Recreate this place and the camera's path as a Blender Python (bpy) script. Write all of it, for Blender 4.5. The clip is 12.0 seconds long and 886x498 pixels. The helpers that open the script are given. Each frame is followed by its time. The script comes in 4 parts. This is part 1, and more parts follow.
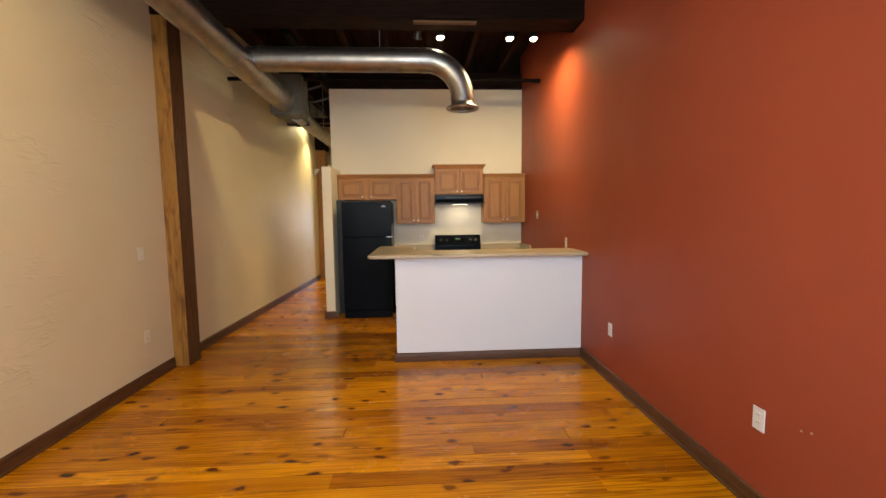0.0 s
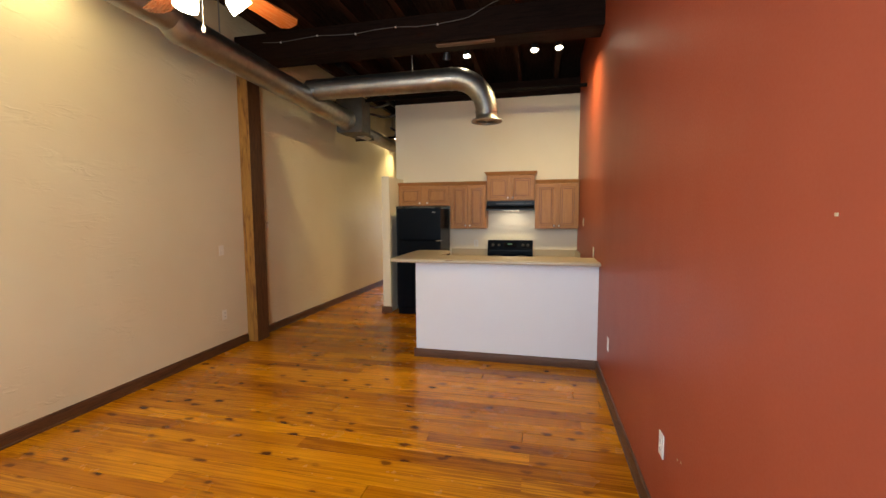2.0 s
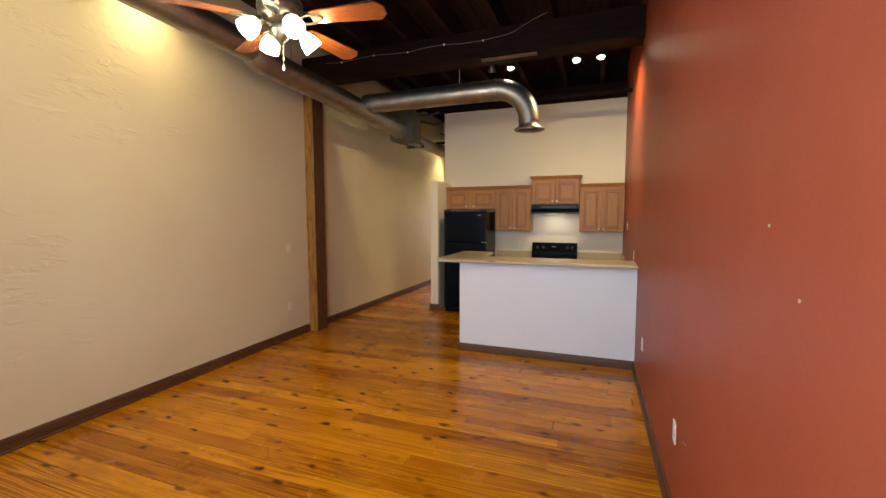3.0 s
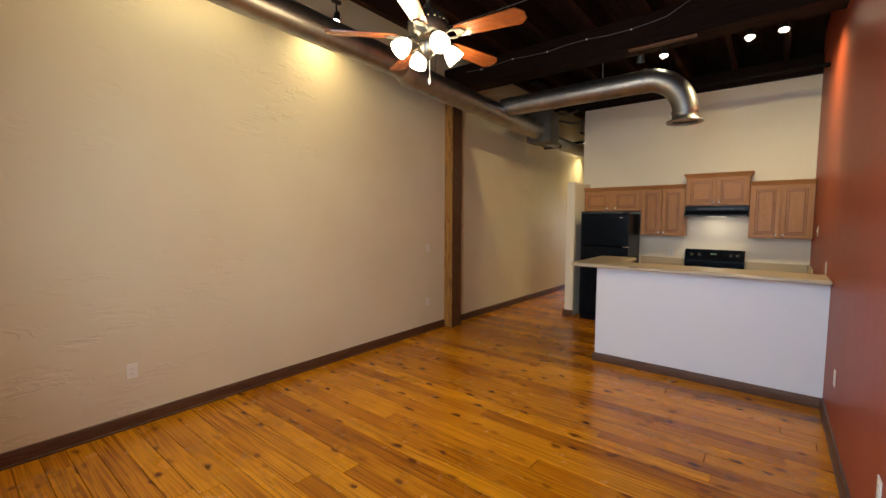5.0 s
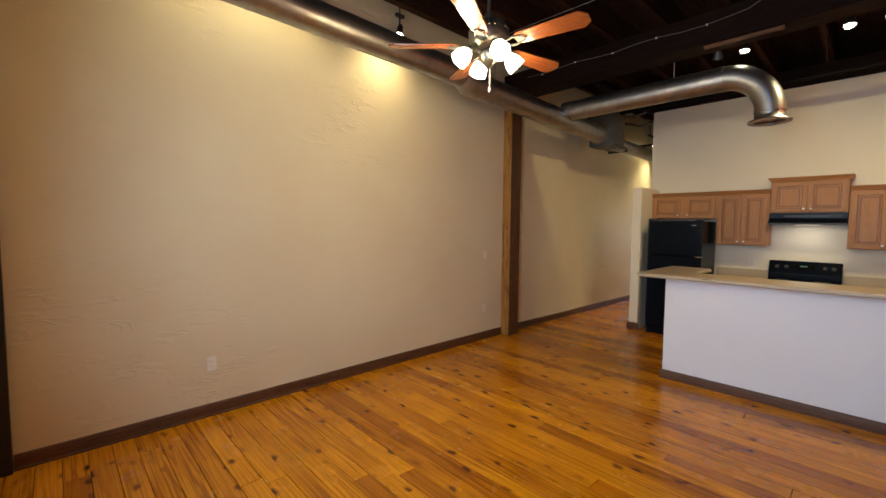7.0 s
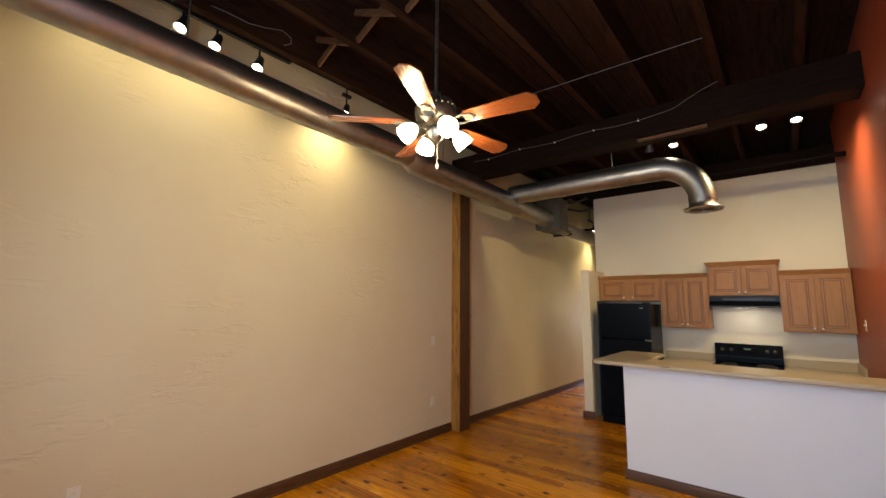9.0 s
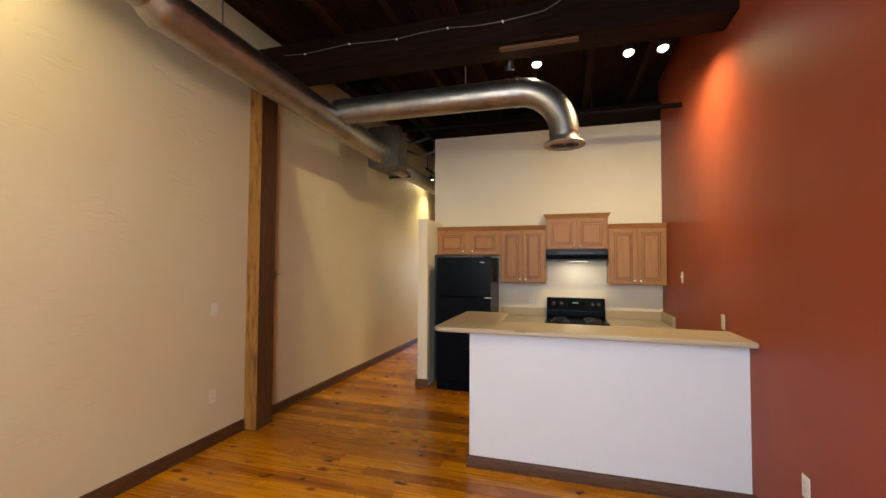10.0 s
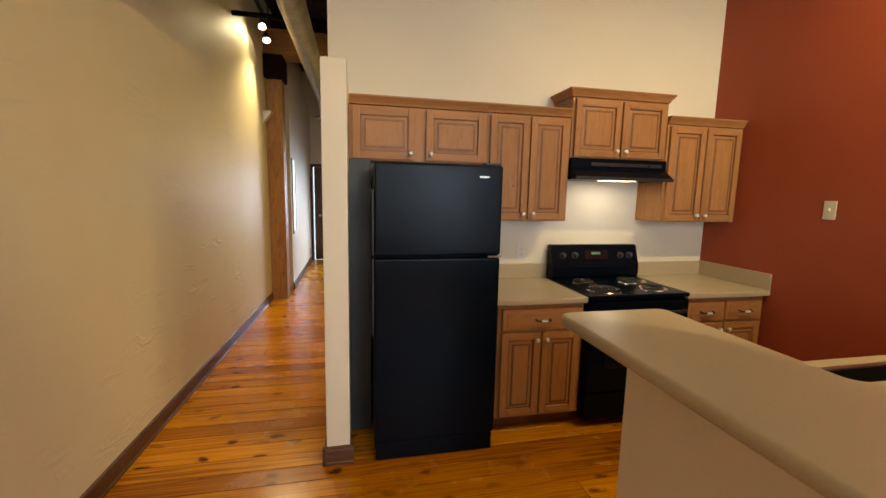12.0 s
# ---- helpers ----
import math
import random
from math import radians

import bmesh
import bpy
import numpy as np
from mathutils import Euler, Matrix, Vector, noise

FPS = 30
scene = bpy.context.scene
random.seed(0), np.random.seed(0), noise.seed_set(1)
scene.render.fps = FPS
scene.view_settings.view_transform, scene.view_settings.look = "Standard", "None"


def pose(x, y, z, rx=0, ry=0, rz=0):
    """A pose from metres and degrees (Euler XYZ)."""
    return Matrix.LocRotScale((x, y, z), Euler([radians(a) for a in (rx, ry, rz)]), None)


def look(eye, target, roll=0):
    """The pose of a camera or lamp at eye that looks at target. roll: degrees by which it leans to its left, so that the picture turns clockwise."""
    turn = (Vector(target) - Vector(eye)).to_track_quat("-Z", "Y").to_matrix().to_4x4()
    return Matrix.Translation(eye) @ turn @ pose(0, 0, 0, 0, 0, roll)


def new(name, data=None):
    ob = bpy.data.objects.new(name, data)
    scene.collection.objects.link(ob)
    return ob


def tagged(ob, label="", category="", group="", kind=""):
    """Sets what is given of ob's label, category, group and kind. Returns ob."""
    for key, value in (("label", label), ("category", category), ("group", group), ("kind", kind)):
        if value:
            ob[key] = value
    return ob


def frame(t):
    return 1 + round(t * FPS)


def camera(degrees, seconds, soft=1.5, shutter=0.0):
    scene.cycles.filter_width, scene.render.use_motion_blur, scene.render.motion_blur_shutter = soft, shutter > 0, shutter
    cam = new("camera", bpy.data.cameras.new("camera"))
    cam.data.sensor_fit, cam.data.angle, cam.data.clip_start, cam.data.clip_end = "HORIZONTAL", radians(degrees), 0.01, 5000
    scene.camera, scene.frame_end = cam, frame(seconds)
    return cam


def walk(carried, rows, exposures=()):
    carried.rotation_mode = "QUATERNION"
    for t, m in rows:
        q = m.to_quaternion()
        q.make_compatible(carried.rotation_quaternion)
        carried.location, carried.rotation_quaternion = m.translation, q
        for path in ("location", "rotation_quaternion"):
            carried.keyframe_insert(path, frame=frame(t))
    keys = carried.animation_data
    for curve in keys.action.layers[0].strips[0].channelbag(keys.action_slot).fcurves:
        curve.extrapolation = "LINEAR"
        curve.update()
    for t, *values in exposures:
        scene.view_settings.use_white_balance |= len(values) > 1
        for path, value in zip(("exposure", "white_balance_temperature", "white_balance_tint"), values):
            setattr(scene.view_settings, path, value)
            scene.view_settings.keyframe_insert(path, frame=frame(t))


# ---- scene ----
cam = camera(94.2, 12.0)
PATH = [
    (0, (0.217, -0.138, 1.529), (0.329, 1.851, 1.353), -0.7),
    (0.5, (0.528, -0.131, 1.535), (0.461, 1.861, 1.365), -0.6),
    (1, (0.861, -0.201, 1.558), (0.631, 1.779, 1.391), -0.6),
    (1.5, (1.128, -0.23, 1.554), (0.769, 1.731, 1.392), -0.5),
    (2, (1.306, -0.355, 1.602), (0.851, 1.585, 1.433), -0.3),
    (2.5, (1.427, -0.518, 1.621), (0.866, 1.395, 1.459), -0.2),
    (3, (1.475, -0.645, 1.624), (0.784, 1.225, 1.463), -0.1),
    (5, (1.494, -0.683, 1.621), (0.248, 0.874, 1.47), 0.2),
    (5.5, (1.491, -0.679, 1.625), (0.166, 0.811, 1.474), 0.3),
    (6, (1.493, -0.679, 1.645), (0.099, 0.748, 1.485), 0.3),
    (6.5, (1.489, -0.683, 1.65), (0.064, 0.712, 1.5), 0.4),
    (7, (1.495, -0.687, 1.633), (0.044, 0.684, 1.508), 0.5),
    (7.2, (1.495, -0.676, 1.648), (0.036, 0.687, 1.542), 0.4),
    (8.8, (1.372, -0.505, 1.649), (0.019, 0.943, 1.922), 0.4),
    (9, (1.281, -0.43, 1.675), (0.016, 1.097, 1.937), 0.5),
    (9.5, (1.064, 0.141, 1.625), (0.126, 1.895, 1.83), 0.3),
    (10, (0.71, 0.747, 1.622), (0.14, 2.662, 1.69), 0.3),
    (10.5, (0.27, 1.405, 1.576), (0.025, 3.389, 1.512), 0.6),
    (11, (-0.17, 2.097, 1.588), (-0.231, 4.089, 1.417), 0.4),
    (11.5, (-0.666, 2.826, 1.532), (-0.556, 4.809, 1.298), 0.9),
    (12, (-0.997, 3.648, 1.538), (-0.581, 5.586, 1.271), 1.2),
]
walk(cam, [(t, look(eye, target, roll)) for t, eye, target, roll in PATH],
     [(0.0, 0.60, 7200, 10), (2.5, 0.42, 6950, 10), (5.0, 0.20, 6650, 10), (7.0, 0.20, 6600, 10), (9.0, 0.26, 6750, 10), (9.5, 0.36, 6800, 10), (10.0, 0.58, 6850, 10), (11.0, 0.68, 7050, 10), (12.0, 0.66, 7050, 10)])

# ---- world, daylight and lamps ----
world = bpy.data.worlds.new("world")
scene.world = world
world.use_nodes = True
wn = world.node_tree
sky = wn.nodes.new("ShaderNodeTexSky")
sky.sky_type, sky.sun_disc = "NISHITA", False
sky.sun_elevation, sky.sun_rotation = radians(50), radians(200)
wn.nodes["Background"].inputs[1].default_value = 0.12
wn.links.new(sky.outputs[0], wn.nodes["Background"].inputs[0])


def lamp(kind, name, energy, color, m, **more):
    data = bpy.data.lights.new(name, kind)
    data.energy, data.color = energy, color
    for key, value in more.items():
        if key == "radius":
            data.shadow_soft_size = value
        elif key == "cone":
            data.spot_size = radians(value)
        elif key == "blend":
            data.spot_blend = value
        elif key == "size":
            data.shape, data.size, data.size_y = "RECTANGLE", value[0], value[1]
    if name == "window_daylight":
        data.spread = radians(128 if m.translation.x < 0 else 168)
    elif name == "hall_daylight":
        data.spread = radians(100)
    ob = new(name, data)
    ob.matrix_world = m
    return ob


# room: x from the left wall to the red wall, y ahead
XL, XR, YF, YB, YE = -2.295, 1.90, -1.10, 6.61, 13.2
ZB, ZJ, ZD = 3.43, 3.73, 4.03          # beam's underside, joists' underside, deck
WARM, SPOT_WARM, DAY = (1.0, 0.75, 0.42), (1.0, 0.83, 0.46), (0.60, 0.77, 1.0)

for x0, power in ((-1.75, 9), (0.25, 66)):
    lamp("AREA", "window_daylight", power, DAY, look((x0 + 0.7, YF - 0.02, 1.95), (x0 + 0.7, 3, 1.6)), size=(1.36, 2.2))
lamp("AREA", "hall_daylight", 28, (0.62, 0.74, 1.0), look((-0.2, YE - 0.06, 1.5), (-1.75, 11.3, 0.2)), size=(1.2, 1.1))
# wall track: spotlights between duct and wall
HEADS_LEFT = [(0.05, 3.71), (0.49, 3.71), (0.73, 3.69), (1.07, 3.67), (1.975, 3.60)]
HX = -2.0


def hall_x(y):
    """The hall's plaster wall runs slightly inwards."""
    return XL + max(0.0, y - 4.3) * 0.0255


for y, z in HEADS_LEFT:
    lamp("SPOT", "track_spot", 5.5 if y < 1.5 else 27, SPOT_WARM, look((HX, y, z - 0.07), (HX - 0.3, y + 0.02, z - 1.0)), cone=178, blend=1.0, radius=0.035)
HEADS_KITCHEN = [(0.473, 4.45), (1.226, 4.45), (1.484, 4.45)]
for (x, y), aim, power, wide in zip(HEADS_KITCHEN, ((-2.2, 5.7, 1.5), (1.2, 5.7, 1.9), (1.62, 4.72, 2.4)), (62, 62, 52), (84, 150, 160)):
    lamp("SPOT", "track_spot", power, SPOT_WARM, look((x, y, 3.378), aim), cone=wide, blend=0.75, radius=0.022)
HALL_HEADS = [(9.02, 3.43), (9.25, 3.36)]
for (y, z), aim, power in zip(HALL_HEADS, ((-2.3, 8.6, 3.0), (-1.62, 7.9, 0.0)), (12, 130)):
    lamp("SPOT", "hall_spot", power, SPOT_WARM, look((-1.97, y - 0.03, z - 0.06), aim), cone=86, blend=0.9, radius=0.035)
lamp("AREA", "hood_lamp", 1.0, (1.0, 0.92, 0.78), look((0.86, 6.36, 1.648), (0.86, 6.40, 0.9)), size=(0.24, 0.06))
FAN = (-0.322, 1.424)

# ---- materials ----
def material(name, color, rough=0.5, metal=0.0, coat=0.0):
    m = bpy.data.materials.new(name)
    m.use_nodes = True
    b = m.node_tree.nodes["Principled BSDF"]
    b.inputs["Base Color"].default_value = (*color, 1)
    b.inputs["Roughness"].default_value = rough
    b.inputs["Metallic"].default_value = metal
    b.inputs["Coat Weight"].default_value = coat
    return m


def node(m, kind, **values):
    n = m.node_tree.nodes.new(kind)
    for key, value in values.items():
        n.inputs[key].default_value = value
    return n


def link(m, a, b):
    m.node_tree.links.new(a, b)


def coords(m, scale=(1, 1, 1), generated="Object"):
    tc = node(m, "ShaderNodeTexCoord")
    mp = node(m, "ShaderNodeMapping", Scale=scale)
    link(m, tc.outputs[generated], mp.inputs["Vector"])
    return mp.outputs["Vector"]


def noise_tex(m, vec, scale, detail=4.0, rough=0.55, distortion=0.0):
    n = node(m, "ShaderNodeTexNoise", Scale=scale, Detail=detail, Roughness=rough, Distortion=distortion)
    link(m, vec, n.inputs["Vector"])
    return n.outputs["Fac"]


def ramp(m, fac, stops):
    n = m.node_tree.nodes.new("ShaderNodeValToRGB")
    e = n.color_ramp.elements
    while len(e) < len(stops):
        e.new(0.5)
    for el, (p, c) in zip(e, stops):
        el.position = p
        el.color = (*c, 1) if len(c) == 3 else c
    link(m, fac, n.inputs["Fac"])
    return n.outputs["Color"]


def mix(m, fac, a, b, how="MIX"):
    n = m.node_tree.nodes.new("ShaderNodeMix")
    n.data_type, n.blend_type = "RGBA", how
    for sock, v in ((n.inputs[0], fac), (n.inputs[6], a), (n.inputs[7], b)):
        if hasattr(v, "is_linked"):
            link(m, v, sock)
        elif isinstance(v, (int, float)):
            sock.default_value = v
        else:
            sock.default_value = (*v, 1)
    return n.outputs[2]


def bump(m, height, strength=0.3, distance=0.01, under=None):
    n = node(m, "ShaderNodeBump", Strength=strength, Distance=distance)
    link(m, height, n.inputs["Height"])
    if under is not None:
        link(m, under, n.inputs["Normal"])
    return n.outputs["Normal"]


def bsdf(m):
    return m.node_tree.nodes["Principled BSDF"]


def mottled(name, color, other, scale, rough, fine=60, relief=0.15, rough_span=0.1, metal=0.0, dist=0.004):
    """A plain surface with broad stains, a fine grain and slight relief."""
    m = material(name, color, rough, metal)
    v = coords(m)
    broad, grain = noise_tex(m, v, scale, 5), noise_tex(m, v, fine, 3)
    c = mix(m, ramp(m, broad, [(0.3, (0, 0, 0)), (0.7, (1, 1, 1))]), color, other)
    c = mix(m, 0.12, c, ramp(m, grain, [(0.3, (0.4, 0.4, 0.4)), (0.7, (1, 1, 1))]), "MULTIPLY")
    link(m, c, bsdf(m).inputs["Base Color"])
    r = ramp(m, broad, [(0.2, (rough - rough_span,) * 3), (0.8, (rough + rough_span,) * 3)])
    link(m, r, bsdf(m).inputs["Roughness"])
    link(m, bump(m, grain, relief, dist), bsdf(m).inputs["Normal"])
    return m


def plaster(name, color, other, rough, coarse=0.5):
    """Hand-trowelled painted plaster: ridges, smears and a fine tooth."""
    m = material(name, color, rough)
    v = coords(m)
    stretched = coords(m, (1.0, 0.62, 2.0))
    swell = noise_tex(m, v, 0.9, 3)
    ridge = noise_tex(m, stretched, 6.5, 3, 0.5, 0.7)
    patch = ramp(m, noise_tex(m, v, 1.1, 3, 0.6), [(0.44, (0.06, 0.06, 0.06)), (0.58, (1, 1, 1))])
    spots = ramp(m, noise_tex(m, stretched, 3.6, 3, 0.6), [(0.505, (0, 0, 0)), (0.61, (1, 1, 1))])
    patch = mix(m, 1.0, patch, spots, "MULTIPLY")
    ridge = ramp(m, ridge, [(0.36, (0, 0, 0)), (0.50, (0.5, 0.5, 0.5)), (0.54, (1, 1, 1)), (0.62, (0.45, 0.45, 0.45))])
    ridge = mix(m, patch, (0.5, 0.5, 0.5), ridge)
    tooth = noise_tex(m, v, 90, 3)
    c = mix(m, ramp(m, swell, [(0.35, (0, 0, 0)), (0.68, (1, 1, 1))]), color, other)
    link(m, c, bsdf(m).inputs["Base Color"])
    n = bump(m, swell, 0.5, 0.03)
    n = bump(m, ridge, coarse, 0.010, n)
    n = bump(m, tooth, 0.12 if coarse > 0.1 else 0.05, 0.002, n)
    link(m, n, bsdf(m).inputs["Normal"])
    link(m, ramp(m, tooth, [(0.2, (rough - 0.05,) * 3), (0.8, (rough + 0.08,) * 3)]), bsdf(m).inputs["Roughness"])
    return m


def wood(name, dark, light, axis, rough=0.4, scale=6.0, coat=0.0, stretch=14.0, by_object=0.0, knots=None, grainy=0.35):
    """Grain that runs along one axis, with broad tone changes and optional dark knots."""
    m = material(name, light, rough, 0, coat)
    s = [stretch] * 3
    s["xyz".index(axis)] = 1.0
    tc = node(m, "ShaderNodeTexCoord")
    info = node(m, "ShaderNodeObjectInfo")
    shift = node(m, "ShaderNodeVectorMath")
    shift.operation = "MULTIPLY_ADD"
    link(m, info.outputs["Random"], shift.inputs[0])
    shift.inputs[1].default_value = (37.0, 91.0, 53.0)
    link(m, tc.outputs["Object"], shift.inputs[2])
    mp = node(m, "ShaderNodeMapping", Scale=s)
    link(m, shift.outputs[0], mp.inputs["Vector"])
    grain = noise_tex(m, mp.outputs["Vector"], scale, 6, 0.62, 1.2)
    fine = noise_tex(m, mp.outputs["Vector"], scale * 5, 3, 0.5, 0.3)
    c = ramp(m, grain, [(0.34, dark), (0.47, [0.35 * a + 0.65 * b for a, b in zip(dark, light)]), (0.62, light)])
    c = mix(m, grainy, c, ramp(m, fine, [(0.3, (0.45, 0.4, 0.35)), (0.65, (1, 1, 1))]), "MULTIPLY")
    if by_object:
        tone = ramp(m, info.outputs["Random"], [(0.0, (1 - by_object, 1 - 1.15 * by_object, 1 - 1.25 * by_object)), (0.5, (1, 1, 1)), (1.0, (1 + 0.3 * by_object, 1 + 0.25 * by_object, 1 + 0.1 * by_object))])
        c = mix(m, 1.0, c, tone, "MULTIPLY")
    if knots:
        km = node(m, "ShaderNodeMapping", Scale=[knots if i != "xyz".index(axis) else knots * 0.45 for i in range(3)], Rotation=(radians(90) if axis == "z" else 0.0, 0, 0))
        link(m, shift.outputs[0], km.inputs["Vector"])
        vo = node(m, "ShaderNodeTexVoronoi", Scale=1.0)
        vo.voronoi_dimensions = "2D"
        link(m, km.outputs["Vector"], vo.inputs["Vector"])
        spot = ramp(m, vo.outputs["Distance"], [(0.07, (1, 1, 1)), (0.12, (0.6, 0.6, 0.6)), (0.24, (0, 0, 0))])
        pick = node(m, "ShaderNodeSeparateColor")
        link(m, vo.outputs["Color"], pick.inputs[0])
        some = ramp(m, pick.outputs[0], [(0.45, (0, 0, 0)), (0.55, (1, 1, 1))])
        spot = mix(m, 1.0, spot, some, "MULTIPLY")
        c = mix(m, spot, c, (0.05, 0.017, 0.006))
    link(m, c, bsdf(m).inputs["Base Color"])
    link(m, ramp(m, grain, [(0.3, (rough + 0.1,) * 3), (0.7, (rough - 0.06,) * 3)]), bsdf(m).inputs["Roughness"])
    link(m, bump(m, fine, 0.12, 0.002), bsdf(m).inputs["Normal"])
    return m


def pine_boards():
    """Varnished old pine: growth rings as long streaks, knots with dark halos, each board of its own tone."""
    m = material("pine_floor", (0.6, 0.26, 0.02), 0.27, 0, 0.05)
    bsdf(m).inputs["Coat Roughness"].default_value = 0.13
    bsdf(m).inputs["Specular IOR Level"].default_value = 0.32
    tc, info = node(m, "ShaderNodeTexCoord"), node(m, "ShaderNodeObjectInfo")
    shift = node(m, "ShaderNodeVectorMath")
    shift.operation = "MULTIPLY_ADD"
    link(m, info.outputs["Random"], shift.inputs[0])
    shift.inputs[1].default_value = (37.0, 91.0, 0.0)
    link(m, tc.outputs["Object"], shift.inputs[2])
    place = shift.outputs[0]
    # knots bend the rings round them
    km = node(m, "ShaderNodeMapping", Scale=(3.4, 6.6, 1))
    link(m, place, km.inputs["Vector"])
    wob = node(m, "ShaderNodeTexVoronoi", Scale=1.0, Randomness=1.0)
    wob.voronoi_dimensions = "2D"
    jag = node(m, "ShaderNodeTexNoise", Scale=9.0, Detail=3.0)
    link(m, place, jag.inputs["Vector"])
    warped = node(m, "ShaderNodeVectorMath")
    warped.operation = "MULTIPLY_ADD"
    link(m, jag.outputs["Color"], warped.inputs[0])
    warped.inputs[1].default_value = (0.42, 0.42, 0.0)
    link(m, km.outputs["Vector"], warped.inputs[2])
    link(m, warped.outputs[0], wob.inputs["Vector"])
    long = node(m, "ShaderNodeMapping", Scale=(0.22, 9.0, 1))
    link(m, place, long.inputs["Vector"])
    drift = noise_tex(m, long.outputs["Vector"], 1.0, 3, 0.5, 0.25)
    add = node(m, "ShaderNodeMath")
    add.operation = "MULTIPLY_ADD"
    link(m, drift, add.inputs[0])
    add.inputs[1].default_value = 7.5
    bend = node(m, "ShaderNodeMath")
    bend.operation = "MULTIPLY"
    link(m, wob.outputs["Distance"], bend.inputs[0])
    bend.inputs[1].default_value = 0.22
    link(m, bend.outputs[0], add.inputs[2])
    rings = node(m, "ShaderNodeMath")
    rings.operation = "PINGPONG"
    link(m, add.outputs[0], rings.inputs[0])
    rings.inputs[1].default_value = 0.30
    streak = ramp(m, rings.outputs[0], [(0.0, (0.9, 0.9, 0.9)), (0.08, (0.66, 0.66, 0.66)), (0.19, (0.14, 0.14, 0.14)), (0.30, (0.0, 0.0, 0.0))])
    fine = node(m, "ShaderNodeMapping", Scale=(3.0, 160.0, 1))
    link(m, place, fine.inputs["Vector"])
    fibre = noise_tex(m, fine.outputs["Vector"], 1.0, 4, 0.6, 0.5)
    broad = noise_tex(m, place, 1.6, 3, 0.5)
    light = mix(m, ramp(m, broad, [(0.3, (0, 0, 0)), (0.7, (1, 1, 1))]), (0.62, 0.225, 0.004), (0.78, 0.318, 0.008))
    c = mix(m, mix(m, mix(m, ramp(m, noise_tex(m, place, 0.7, 2), [(0.42, (0, 0, 0)), (0.60, (1, 1, 1))]), (0.36, 0.36, 0.36), (0.82, 0.82, 0.82)), (0, 0, 0), streak), light, (0.20, 0.043, 0.002))
    c = mix(m, 0.30, c, ramp(m, fibre, [(0.3, (0.45, 0.38, 0.3)), (0.62, (1, 1, 1))]), "MULTIPLY")
    tone = ramp(m, info.outputs["Random"], [(0.0, (0.62, 0.50, 0.42)), (0.22, (0.84, 0.76, 0.70)), (0.5, (0.97, 0.95, 0.95)), (0.85, (1.04, 1.02, 1.0)), (1.0, (1.14, 1.14, 1.05))])
    c = mix(m, 1.0, c, tone, "MULTIPLY")
    pick = node(m, "ShaderNodeSeparateColor")
    link(m, wob.outputs["Color"], pick.inputs[0])
    some = ramp(m, pick.outputs[0], [(0.42, (0, 0, 0)), (0.95, (1, 1, 1))])
    halo = mix(m, 1.0, ramp(m, wob.outputs["Distance"], [(0.07, (0.9, 0.9, 0.9)), (0.22, (0, 0, 0))]), some, "MULTIPLY")
    core = mix(m, 1.0, ramp(m, wob.outputs["Distance"], [(0.08, (1, 1, 1)), (0.14, (0, 0, 0))]), some, "MULTIPLY")
    c = mix(m, halo, c, (0.25, 0.065, 0.004))
    c = mix(m, core, c, (0.075, 0.019, 0.003))
    # dirt worked into the joints, ragged along the board
    sep = node(m, "ShaderNodeSeparateXYZ")
    link(m, tc.outputs["Object"], sep.inputs[0])
    side = node(m, "ShaderNodeMath")
    side.operation = "ABSOLUTE"
    link(m, sep.outputs["Y"], side.inputs[0])
    rag = node(m, "ShaderNodeMapping", Scale=(1.5, 3.0, 1))
    link(m, place, rag.inputs["Vector"])
    width = node(m, "ShaderNodeMath")
    width.operation = "MULTIPLY_ADD"
    link(m, noise_tex(m, rag.outputs["Vector"], 1.0, 5, 0.65), width.inputs[0])
    width.inputs[1].default_value = 0.045
    link(m, side.outputs[0], width.inputs[2])
    dirt = ramp(m, width.outputs[0], [(0.086, (0, 0, 0)), (0.093, (0.8, 0.8, 0.8))])
    c = mix(m, dirt, c, (0.085, 0.022, 0.003))
    link(m, c, bsdf(m).inputs["Base Color"])
    link(m, ramp(m, noise_tex(m, place, 3.0, 4), [(0.3, (0.16,) * 3), (0.7, (0.31,) * 3)]), bsdf(m).inputs["Roughness"])
    n = bump(m, noise_tex(m, place, 2.2, 2), 0.25, 0.004)
    link(m, bump(m, fibre, 0.10, 0.0015, n), bsdf(m).inputs["Normal"])
    return m


def glowing(name, color, strength):
    m = material(name, color, 0.5)
    bsdf(m).inputs["Emission Color"].default_value = (*color, 1)
    bsdf(m).inputs["Emission Strength"].default_value = strength
    return m


M_PLASTER = plaster("cream_plaster", (0.73, 0.635, 0.42), (0.70, 0.59, 0.375), 0.50, 0.55)
M_CREAM = plaster("cream_wall_paint", (0.76, 0.69, 0.54), (0.73, 0.65, 0.50), 0.5, 0.04)
M_RED = plaster("brick_red_paint", (0.345, 0.074, 0.036), (0.310, 0.064, 0.031), 0.41, 0.04)
bsdf(M_RED).inputs["Specular IOR Level"].default_value = 0.18
bsdf(M_PLASTER).inputs["Specular IOR Level"].default_value = 0.25
M_WHITE = mottled("white_panel_paint", (0.81, 0.83, 0.845), (0.785, 0.805, 0.82), 1.2, 0.5, 420, 0.01)
M_FLOOR = pine_boards()
M_GAP = mottled("dark_floor_gap", (0.03, 0.011, 0.004), (0.02, 0.008, 0.003), 4, 0.6)
